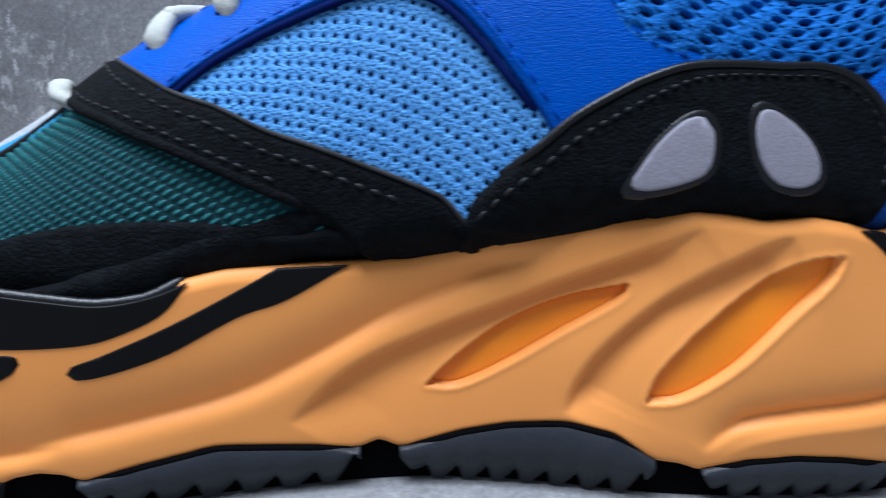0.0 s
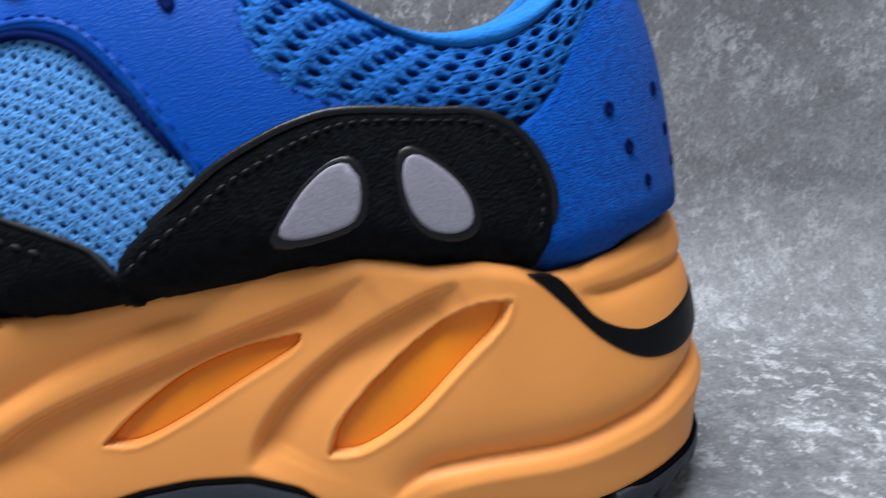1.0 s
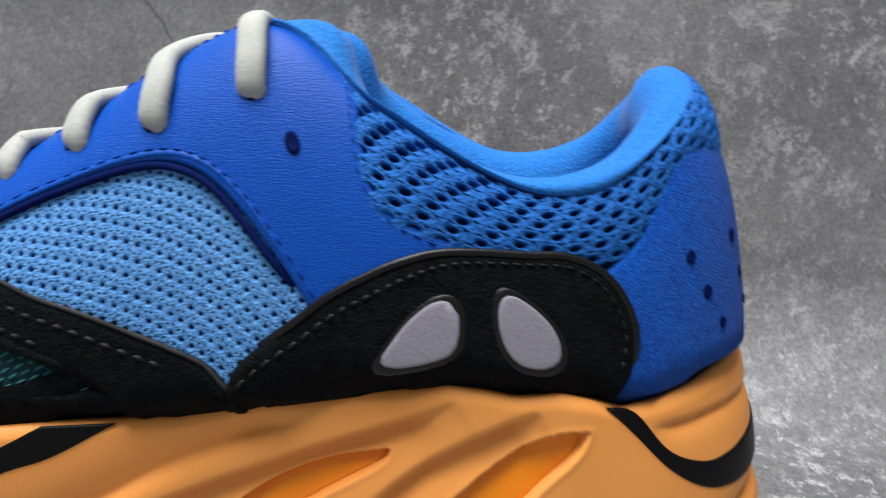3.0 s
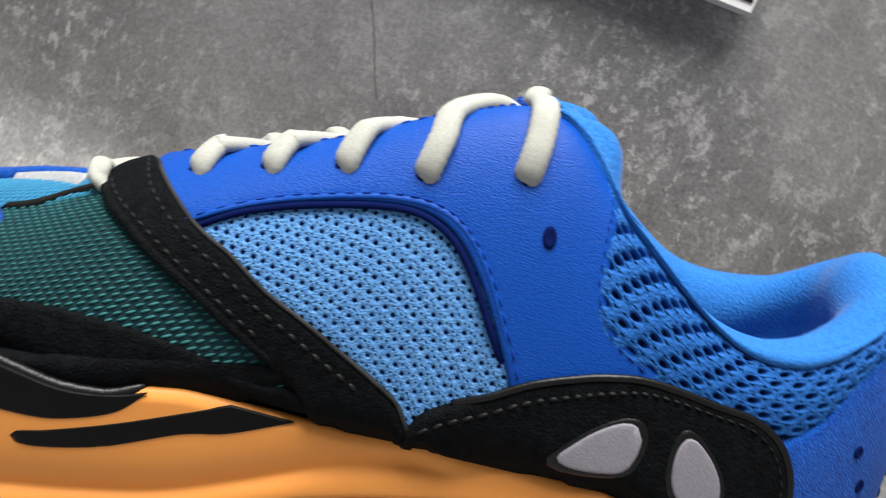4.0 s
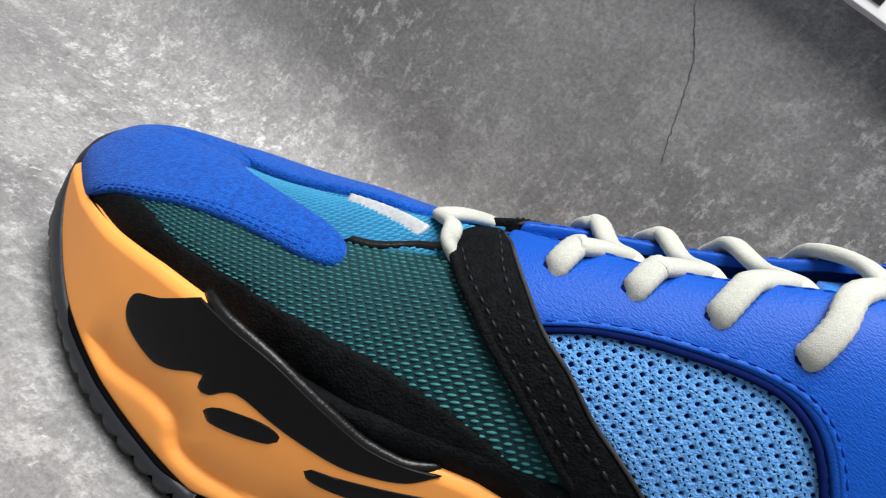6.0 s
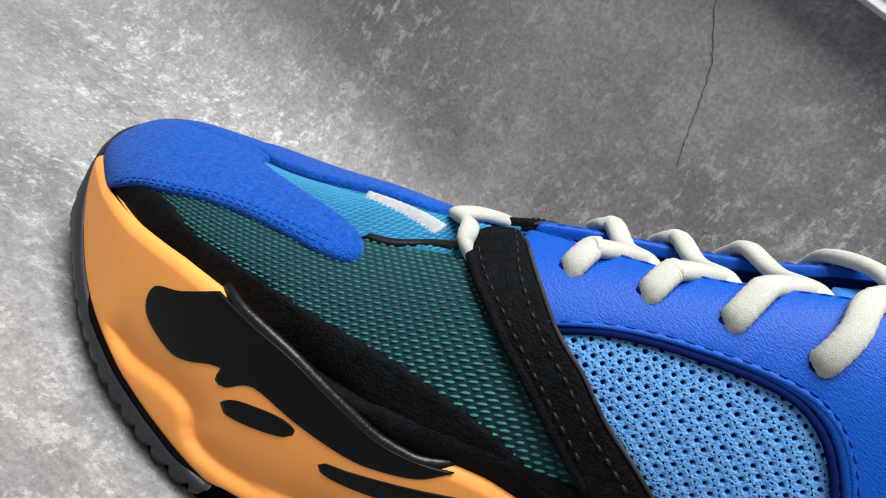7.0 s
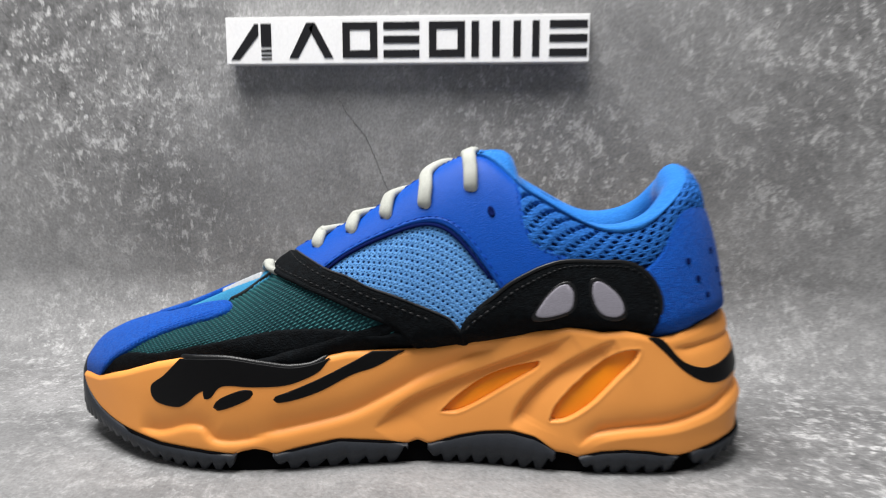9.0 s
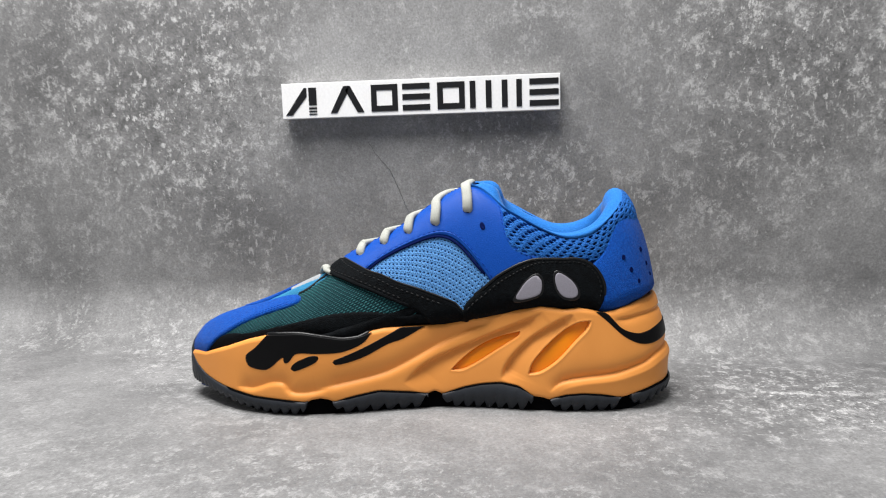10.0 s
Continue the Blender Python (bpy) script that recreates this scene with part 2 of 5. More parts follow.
def part(name, bm, mat, parent, label="", smooth=False):
    data = bpy.data.meshes.new(name)
    bm.to_mesh(data)
    bm.free()
    data.materials.append(mat)
    if smooth:
        data.polygons.foreach_set("use_smooth", [True] * len(data.polygons))
    ob = new(name, data)
    if parent:
        ob.parent = parent
    return tagged(ob, label)


def box(bm, lo, hi, bevel=0.0):
    made = bmesh.ops.create_cube(bm, size=1.0)["verts"]
    size = [h - l for l, h in zip(lo, hi)]
    for v in made:
        v.co = Vector([l + (c + 0.5) * s for l, c, s in zip(lo, v.co, size)])
    if bevel:
        edges = list({e for v in made for e in v.link_edges})
        bmesh.ops.bevel(bm, geom=edges, offset=bevel, segments=3, affect="EDGES", profile=0.5)
    return bm


# ---- the shape of the shoe ----
MID = 0.004                      # the shoe's centre plane, from the waist to the heel


def middle(x):
    """The centre line bends to the near side towards the toe."""
    t = np.clip((-0.010 - np.asarray(x, float)) / 0.090, 0, 1)
    return MID - 0.010 * t * t * (3 - 2 * t)


UPPER = [                        # toe to heel: base x y z, top x y z, straightness
    (-0.1415, -0.006, 0.020, -0.124, -0.006, 0.0462, 0.0),
    (-0.1385, -0.0165, 0.021, -0.116, -0.006, 0.0495, 0.0),
    (-0.1280, -0.0265, 0.023, -0.106, -0.006, 0.0528, 0.0),
    (-0.1100, -0.0365, 0.027, -0.093, -0.0055, 0.0575, 0.0),
    (-0.0870, -0.0430, 0.030, -0.078, -0.0042, 0.0645, 0.0),
    (-0.0640, -0.0450, 0.033, -0.060, -0.0035, 0.0735, 0.0),
    (-0.040, -0.042, 0.037, -0.040, -0.010, 0.0866, 0.0),
    (-0.010, -0.036, 0.043, -0.008, -0.013, 0.1030, 0.0),
    (0.020, -0.033, 0.047, 0.018, -0.013, 0.1202, 0.0),
    (0.045, -0.0335, 0.050, 0.036, -0.014, 0.1266, 0.0),
    (0.070, -0.0345, 0.053, 0.056, -0.0225, 0.1138, 0.3),
    (0.095, -0.033, 0.053, 0.084, -0.024, 0.1010, 0.5),
    (0.120, -0.028, 0.050, 0.106, -0.020, 0.1050, 0.5),
    (0.1378, -0.0162, 0.047, 0.1203, -0.0115, 0.1185, 0.5),
    (0.1438, 0.004, 0.046, 0.1219, 0.004, 0.1245, 0.45),
]
SOLE = [                         # toe to heel: plan x y of the sole's side
    (-0.1428, -0.006), (-0.1382, -0.0163), (-0.1265, -0.0262), (-0.1090, -0.0378), (-0.0880, -0.0455), (-0.064, -0.0490),
    (-0.040, -0.0455), (-0.010, -0.0374), (0.020, -0.0316), (0.045, -0.0318), (0.070, -0.0350), (0.095, -0.0350),
    (0.122, -0.0310), (0.1430, -0.0190), (0.1515, 0.004),
]

SOLE_TOP = [(0.0, 0.0285), (0.05, 0.0288), (0.10, 0.0305), (0.148, 0.0315), (0.2144, 0.0375), (0.269, 0.0434), (0.3138, 0.0470), (0.369, 0.0475), (0.4083, 0.0453), (0.4378, 0.0436), (0.4595, 0.0447),
            (0.4722, 0.0475), (0.4891, 0.0489), (0.5241, 0.0492), (0.57, 0.0496), (0.5964, 0.0515), (0.6245, 0.0541), (0.6783, 0.0578), (0.7264, 0.0608), (0.7483, 0.0601),
            (0.7648, 0.0591), (0.791, 0.0599), (0.8085, 0.0589), (0.826, 0.0568), (0.847, 0.0579), (0.872, 0.0596), (0.8976, 0.0618), (0.95, 0.0630), (1.0, 0.0635)]
LIP_U, LIP_Z = [r[0] for r in SOLE_TOP], [r[1] for r in SOLE_TOP]


def closed_rows(rows, ycols):
    """Station rows continued past toe and heel by their mirror images, so that the ends come out round."""
    rows = [list(r) for r in rows]
    def flip(r):
        r = list(r)
        for c in ycols:
            r[c] = 2 * float(middle(r[c - 1])) - r[c]
        return r
    return [flip(rows[1])] + rows + [flip(rows[-2])]


def stations(rows, ycols, s):
    p = np.asarray(closed_rows(rows, ycols), float)
    n = len(p) - 3
    s = np.clip(np.asarray(s, float), 0, 1) * n
    i = np.minimum(s.astype(int), n - 1)
    f = (s - i)[..., None]
    a, b, c, d = p[i], p[i + 1], p[i + 2], p[i + 3]
    return 0.5 * (2 * b + (c - a) * f + (2 * a - 5 * b + 4 * c - d) * f * f + (3 * b - 3 * c + d - a) * f ** 3)


def upper(u, w):
    """A place on the shoe's upper: u from toe to heel, w from the near welt (0) over the top (1) to the far welt (2)."""
    u, w = np.broadcast_arrays(np.asarray(u, float), np.asarray(w, float))
    r = stations(UPPER, (1, 4), u)
    v = np.where(w > 1, 2 - w, w)
    k, h = r[..., 6], v * math.pi / 2
    over = (1 - k) * (1 - np.cos(h)) + k * v
    up = (1 - k) * np.sin(h) + k * v
    x = r[..., 0] + (r[..., 3] - r[..., 0]) * over
    y = r[..., 1] + (r[..., 4] - r[..., 1]) * over
    z = r[..., 2] + (r[..., 5] - r[..., 2]) * up
    # below the sole's lip it tucks in
    tuck = 0.0125 * np.clip((np.interp(u, LIP_U, LIP_Z) + 0.0044 - z) / 0.0080, 0, 1)
    heel, toe = np.clip((x - 0.118) / 0.022, 0, 1), np.clip((-0.105 - x) / 0.030, 0, 1)
    aside = np.clip((middle(x) - y) / 0.012, 0, 1)
    front = np.clip((0.010 - x) / 0.040, 0, 1)
    x = x - tuck * heel * 1.0 + tuck * toe * 0.12
    y = y + tuck * (1 - 0.5 * heel) * (1 - 0.72 * front) * aside
    return np.stack([x, np.where(w > 1, 2 * middle(x) - y, y), z], -1)


def sole_side(u, z):
    """A place on the sole's side wall at the height z; it leans in a little towards the top and tucks in at the foot."""
    u, z = np.broadcast_arrays(np.asarray(u, float), np.asarray(z, float))
    p = stations(SOLE, (1,), u)
    q = stations(SOLE, (1,), np.clip(u + 0.004, 0, 1)) - stations(SOLE, (1,), np.clip(u - 0.004, 0, 1))
    q = q / np.maximum(np.linalg.norm(q, axis=-1, keepdims=True), 1e-9)
    out = np.stack([q[..., 1], -q[..., 0]], -1)
    lean = 0.0008 - 0.0025 * np.clip((0.014 - z) / 0.014, 0, 1) ** 2 - 0.0022 * np.clip((z - 0.03) / 0.035, 0, 1) ** 1.5
    lean = lean - 0.0058 * np.clip((u - 0.80) / 0.12, 0, 1) * np.clip((z - 0.028) / 0.034, 0, 1) ** 1.3
    p = p + out * lean[..., None]
    return np.concatenate([p, z[..., None]], -1)


def outward(surface, u, w):
    """Normal of the surface on the near half, pointing out of the shoe."""
    e = 0.002
    a = surface(np.clip(u + e, 0, 1), w) - surface(np.clip(u - e, 0, 1), w)
    b = surface(u, w + e * 2) - surface(u, w - e * 2) if surface is upper else surface(u, w + 0.0005) - surface(u, w - 0.0005)
    n = np.cross(a, b)
    return n / np.maximum(np.linalg.norm(n, axis=-1, keepdims=True), 1e-12)


LONG, TALL = 0.34, 0.062         # metres spanned by u and by w


def curve(points, step=0.0012, closed=True, scale=(LONG, TALL)):
    """A smooth line through points of the plan; a point given twice is a corner."""
    p = [np.array(q, float) * scale for q in points]
    runs, run = [], [p[0]]
    for q in p[1:] + ([p[0]] if closed else []):
        if np.allclose(q, run[-1]):
            if len(run) > 1:
                runs.append(run)
            run = [q]
        else:
            run.append(q)
    if len(run) > 1:
        runs.append(run)
    out = []
    for k, run in enumerate(runs):
        whole = closed and len(runs) == 1
        q = np.array(run)
        ext = np.vstack([q[-2] if whole else 2 * q[0] - q[1], q, q[1] if whole else 2 * q[-1] - q[-2]])
        for i in range(len(q) - 1):
            a, b, c, d = ext[i], ext[i + 1], ext[i + 2], ext[i + 3]
            n = max(1, int(np.linalg.norm(c - b) / step))
            for f in np.arange(n) / n:
                out.append(0.5 * (2 * b + (c - a) * f + (2 * a - 5 * b + 4 * c - d) * f * f + (3 * b - 3 * c + d - a) * f ** 3))
    if not closed:
        out.append(np.array(runs[-1][-1]))
    return np.array(out)


def inside(poly, pts):
    x, y = pts[:, 0][:, None], pts[:, 1][:, None]
    x0, y0 = poly[:, 0][None], poly[:, 1][None]
    x1, y1 = np.roll(poly[:, 0], -1)[None], np.roll(poly[:, 1], -1)[None]
    cross = (y0 > y) != (y1 > y)
    at = (x1 - x0) * (y - y0) / np.where(y1 == y0, 1e-12, y1 - y0) + x0
    return (cross & (x < at)).sum(1) % 2 == 1


def edge_distance(poly, pts, skip=None, chunk=4000):
    a, b = poly, np.roll(poly, -1, 0)
    if skip is not None:
        keep = ~skip(0.5 * (a + b))
        a, b = a[keep], b[keep]
    out = np.empty(len(pts))
    ab = b - a
    l2 = np.maximum((ab ** 2).sum(1), 1e-18)
    for s in range(0, len(pts), chunk):
        p = pts[s:s + chunk, None]
        t = np.clip(((p - a) * ab).sum(-1) / l2, 0, 1)
        out[s:s + chunk] = np.sqrt((((a + t[..., None] * ab) - p) ** 2).sum(-1)).min(1)
    return out


def mirrored(verts):
    """The far side: the near side turned over, its throat edge set a little lower."""
    v = np.array(verts, float)
    m = middle(v[:, 0])
    v[:, 1] = 2 * m - v[:, 1]
    low = np.clip((v[:, 0] + 0.078) / 0.022, 0, 1) * np.clip((0.034 - v[:, 0]) / 0.024, 0, 1) * np.clip((v[:, 2] - 0.058) / 0.022, 0, 1) * np.clip((v[:, 1] - m) / 0.006, 0, 1)
    v[:, 2] -= 0.0052 * low
    return v


def panel(name, points, mat, parent, thick=0.0012, lift=0.0, radius=0.0012, surface=None, scale=None, far=True, label="", seam=None, step=0.0022, join=False, depth=0.0012, puff=0.0):
    """A sheet of the thickness given with rounded edges, cut to an outline and laid on the shoe; far: its mirror image on the other side too."""
    surface = surface or upper
    scale = np.array(scale or (LONG, TALL))
    poly = curve(points, scale=scale)
    lo, hi = poly.min(0), poly.max(0)
    gx, gy = np.meshgrid(np.arange(lo[0], hi[0], step), np.arange(lo[1], hi[1], step), indexing="ij")
    gx = gx + (np.arange(gx.shape[1]) % 2)[None] * step * 0.5
    grid = np.stack([gx.ravel(), gy.ravel()], 1)
    grid = grid[inside(poly, grid)]
    if len(grid):
        grid = grid[edge_distance(poly, grid) > radius * 1.25]
    rings = []
    tang = np.roll(poly, -1, 0) - np.roll(poly, 1, 0)
    tang /= np.maximum(np.linalg.norm(tang, axis=1, keepdims=True), 1e-12)
    side = np.stack([-tang[:, 1], tang[:, 0]], 1)
    if not inside(poly, (poly + side * 1e-5)).mean() > 0.5:
        side = -side
    for f in (0.22, 0.55, 1.0):
        r = poly + side * radius * f
        r = r[inside(poly, r)]
        r = r[edge_distance(poly, r) > radius * f * 0.93]
        rings.append(r)
    pts = np.vstack([poly, *rings, grid])
    n = len(poly)
    res = geometry.delaunay_2d_cdt([Vector(p) for p in pts], [(i, (i + 1) % n) for i in range(n)], [], 1, 1e-7)
    pts = np.array([tuple(v) for v in res[0]])
    faces = [f for f in res[2]]
    d = edge_distance(poly, pts, (lambda q: seam(q / scale)) if seam else None)
    t = np.clip(d / radius, 0, 1)
    h = lift + thick * np.sqrt(np.clip(1 - (1 - t) ** 2, 0, 1)) + puff * (1 - np.exp(-(d / 0.006)))
    uv = pts / scale
    base, nor = surface(uv[:, 0], uv[:, 1]), outward(surface, uv[:, 0], uv[:, 1])
    verts = base + nor * h[:, None]
    # skirt
    rim = {}
    count = {}
    for f in faces:
        for a, b in zip(f, f[1:] + f[:1]):
            count[(a, b)] = 1
    border = [(a, b) for a, b in count if (b, a) not in count]
    extra = []
    for a, b in border:
        for i in (a, b):
            if i not in rim:
                rim[i] = len(verts) + len(extra)
                extra.append(base[i] + nor[i] * (lift - depth))
    faces = [tuple(f) for f in faces] + [(b, a, rim[a], rim[b]) for a, b in border]
    verts = np.vstack([verts, np.array(extra)]) if extra else verts
    # outward winding
    f0 = faces[len(res[2]) // 2]
    nn = np.cross(verts[f0[1]] - verts[f0[0]], verts[f0[2]] - verts[f0[0]])
    if nn @ nor[f0[0]] < 0:
        faces = [f[::-1] for f in faces]
    back = [f[::-1] for f in faces]
    if join:
        m = len(verts)
        both = np.vstack([verts, mirrored(verts)])
        ob = mesh_object(name, both, list(faces) + [tuple(i + m for i in f) for f in back], mat, parent, label)
        bm = bmesh.new()
        bm.from_mesh(ob.data)
        bmesh.ops.remove_doubles(bm, verts=bm.verts, dist=0.00025)
        bm.to_mesh(ob.data)
        bm.free()
        ob.data.polygons.foreach_set("use_smooth", [True] * len(ob.data.polygons))
        return ob
    if far == "only":
        return mesh_object(name, mirrored(verts), back, mat, parent, label)
    ob = mesh_object(name, verts, faces, mat, parent, label)
    if far:
        mesh_object(name, mirrored(verts), back, mat, parent, label)
    return ob


def net(name, points, mat, parent, pitch, hole, lift, crown=0.0005, turn=0.0, skew=0.5, margin=0.001, label="", surface=None, far=True, puff=0.0, lean=0.0, diamond=False):
    """A knitted net: cells with an oval hole each, their rims sunk."""
    surface = surface or upper
    poly = curve(points)
    c, s = math.cos(turn), math.sin(turn)
    rot = np.array([[c, -s], [s, c]])
    mid = poly.mean(0)
    q = (poly - mid) @ rot
    lo, hi = q.min(0) - 0.002, q.max(0) + 0.002
    px, py = pitch
    cells = []
    for j in range(int((hi[1] - lo[1]) / py) + 1):
        for i in range(int((hi[0] - lo[0]) / px) + 1):
            cells.append((lo[0] + (i + skew * (j % 2)) * px, lo[1] + j * py))
    cells = np.array(cells)
    world_c = cells @ rot.T + mid
    keep = inside(poly, world_c) | (edge_distance(poly, world_c) < margin)
    cells = cells[keep]
    k = 16
    ang = np.arange(k) * 2 * math.pi / k + math.pi / k
    unit = np.stack([np.cos(ang), np.sin(ang)], 1)
    square = unit / np.abs(unit).max(1, keepdims=True) * (px / 2, py / 2)
    oval = unit * (hole[0] / 2, hole[1] / 2)
    if diamond:
        oval = oval * 1.2 / (np.abs(unit) ** 0.8).sum(1, keepdims=True)
    rnd = np.random.default_rng(5)
    at = (cells @ rot.T + mid) / (LONG, TALL)
    e = 0.004
    pu = (surface(at[:, 0] + e, at[:, 1]) - surface(at[:, 0] - e, at[:, 1])) / (2 * e * LONG)
    pw = (surface(at[:, 0], at[:, 1] + e) - surface(at[:, 0], at[:, 1] - e)) / (2 * e * TALL)
    long_u = np.maximum(np.linalg.norm(pu, axis=1), 0.4)
    e1 = pu / long_u[:, None]
    shear = (pw * e1).sum(1)
    tall_w = np.maximum(np.linalg.norm(pw - shear[:, None] * e1, axis=1), 0.4)
    P, H = [], []
    for cell, nu, sh, nw in zip(cells, long_u, shear, tall_w):
        o = oval * (1 + rnd.uniform(-0.12, 0.12)) + rnd.uniform(-0.05, 0.05, 2) * hole
        dw = o[:, 1] / nw
        du = (o[:, 0] + o[:, 1] * lean - dw * sh) / nu
        o = np.clip(np.stack([du, dw], 1) @ rot, (-0.44 * px, -0.44 * py), (0.44 * px, 0.44 * py))
        P += [cell + square, cell + square * 0.35 + o * 0.65, cell + o, cell + o * 0.92]
        H += [np.full(k, 0.75 * crown), np.full(k, crown), np.full(k, 0.35 * crown), np.full(k, -2.2 * crown)]
    P, H = np.concatenate(P), np.concatenate(H)
    uv = (P @ rot.T + mid) / (LONG, TALL)
    uv[:, 1] = np.minimum(uv[:, 1], 0.988)
    base = surface(uv[:, 0], uv[:, 1])
    nor = outward(surface, uv[:, 0], uv[:, 1])
    H = H + puff * (1 - np.exp(-np.where(inside(poly, P @ rot.T + mid), edge_distance(poly, P @ rot.T + mid), 0) / 0.005))
    verts = base + nor * (lift + H)[:, None]
    faces = []
    for n in range(len(cells)):
        for r in range(3):
            a = (n * 4 + r) * k
            faces += [(a + i, a + (i + 1) % k, a + k + (i + 1) % k, a + k + i) for i in range(k)]
    ob = mesh_object(name, verts, faces, mat, parent, label)
    tagged(ob, kind="stuff")
    if far:
        tagged(mesh_object(name, mirrored(verts), [f[::-1] for f in faces], mat, parent, label), kind="stuff")
    return ob


def dashes(name, centres, ways, mat, parent, size, surface=None, lift=0.0004, label="", far=True, jitter=0.1):
    """Short raised threads, joined: centres and ways in metres of the plan."""
    surface = surface or upper
    rnd = np.random.default_rng(9)
    L, W, H = size
    prof = [(-1, 0.0, 0.0), (-0.6, 0.8, 0.8), (0.0, 1.0, 1.0), (0.6, 0.8, 0.8), (1, 0.0, 0.0)]
    P, Hh, faces = [], [], []
    for c, w in zip(centres, ways):
        w = np.array(w) / max(np.linalg.norm(w), 1e-9)
        s = np.array((-w[1], w[0]))
        f = 1 + rnd.uniform(-jitter, jitter)
        a = len(P)
        for l, wid, hi in prof:
            for side, up in ((-1, -0.3), (-0.6, 0.7), (0, 1), (0.6, 0.7), (1, -0.3)):
                P.append(c + w * l * L / 2 * f + s * side * wid * W / 2)
                Hh.append(lift + (up * hi if hi else -0.2) * H)
        for r in range(4):
            for k in range(4):
                faces.append((a + r * 5 + k, a + r * 5 + k + 1, a + r * 5 + k + 6, a + r * 5 + k + 5))
    if not P:
        return None
    uv = np.array(P) / (LONG, TALL)
    uv[:, 0] = np.clip(uv[:, 0], 0, 1)
    verts = surface(uv[:, 0], uv[:, 1]) + outward(surface, uv[:, 0], uv[:, 1]) * np.array(Hh)[:, None]
    ob = tagged(mesh_object(name, verts, faces, mat, parent, label), kind="stuff")
    if far:
        tagged(mesh_object(name, mirrored(verts), [f[::-1] for f in faces], mat, parent, label), kind="stuff")
    return ob


def weave(name, points, mat, parent, pitch, size, turn, lift, label="", far=True, inset=0.0006):
    poly = curve(points)
    c, s = math.cos(turn), math.sin(turn)
    rot = np.array([[c, -s], [s, c]])
    mid = poly.mean(0)
    q = (poly - mid) @ rot
    lo, hi = q.min(0), q.max(0)
    cells = np.array([(lo[0] + (i + 0.5 * (j % 2)) * pitch[0], lo[1] + j * pitch[1])
                      for j in range(int((hi[1] - lo[1]) / pitch[1]) + 1) for i in range(int((hi[0] - lo[0]) / pitch[0]) + 1)]) @ rot.T + mid
    cells = cells[inside(poly, cells)]
    cells = cells[edge_distance(poly, cells) > inset]
    way = rot @ np.array((1.0, 0.18))
    return dashes(name, cells, [way] * len(cells), mat, parent, size, lift=lift, label=label, far=far, jitter=0.2)


def stitches(name, points, mat, parent, lift, pitch=0.0027, size=(0.0019, 0.0006, 0.0004), label="", far=True):
    line = curve(points, step=0.0004, closed=False)
    seg = np.linalg.norm(np.diff(line, axis=0), axis=1)
    run = np.concatenate([[0], np.cumsum(seg)])
    at = np.arange(pitch / 2, run[-1], pitch)
    centres = np.stack([np.interp(at, run, line[:, i]) for i in (0, 1)], 1)
    ahead = np.stack([np.interp(at + 0.0004, run, line[:, i]) for i in (0, 1)], 1)
    behind = np.stack([np.interp(at - 0.0004, run, line[:, i]) for i in (0, 1)], 1)
    return dashes(name, centres, ahead - behind, mat, parent, size, lift=lift, label=label, far=far)


def tube(name, points, mat, parent, wide, high, label="", ups=None, samples=10, ring=12, flat=2.4):
    """A flattened cord along a smooth line through world points; ups: the direction of its flat side at each point."""
    p = np.array(points, float)
    ext = np.vstack([2 * p[0] - p[1], p, 2 * p[-1] - p[-2]])
    up = np.array(ups if ups is not None else [(0, 0, 1)] * len(p), float)
    C, Ups = [], []
    for i in range(len(p) - 1):
        a, b, c, d = ext[i:i + 4]
        for f in np.arange(samples) / samples:
            C.append(0.5 * (2 * b + (c - a) * f + (2 * a - 5 * b + 4 * c - d) * f * f + (3 * b - 3 * c + d - a) * f ** 3))
            Ups.append(up[i] * (1 - f) + up[i + 1] * f)
    C.append(p[-1])
    Ups.append(up[-1])
    C, Ups = np.array(C), np.array(Ups)
    T = np.gradient(C, axis=0)
    T /= np.maximum(np.linalg.norm(T, axis=1, keepdims=True), 1e-12)
    S = np.cross(T, Ups)
    S /= np.maximum(np.linalg.norm(S, axis=1, keepdims=True), 1e-12)
    N = np.cross(S, T)
    ang = np.arange(ring) * 2 * math.pi / ring
    cx = np.sign(np.cos(ang)) * np.abs(np.cos(ang)) ** (2 / flat) * wide / 2
    cy = np.sign(np.sin(ang)) * np.abs(np.sin(ang)) ** (2 / flat) * high / 2
    n = len(C)
    knit = 1 + 0.035 * np.sin(np.arange(n) * 2.4)
    verts = (C[:, None] + S[:, None] * cx[None, :, None] * knit[:, None, None] + N[:, None] * cy[None, :, None]).reshape(-1, 3)
    faces = [(i * ring + k, i * ring + (k + 1) % ring, (i + 1) * ring + (k + 1) % ring, (i + 1) * ring + k) for i in range(n - 1) for k in range(ring)]
    faces += [tuple(range(ring))[::-1], tuple((n - 1) * ring + k for k in range(ring))]
    return mesh_object(name, verts, faces, mat, parent, label)


# ---- the setting ----
WALL_Y, SWEEP = 0.119, 0.050


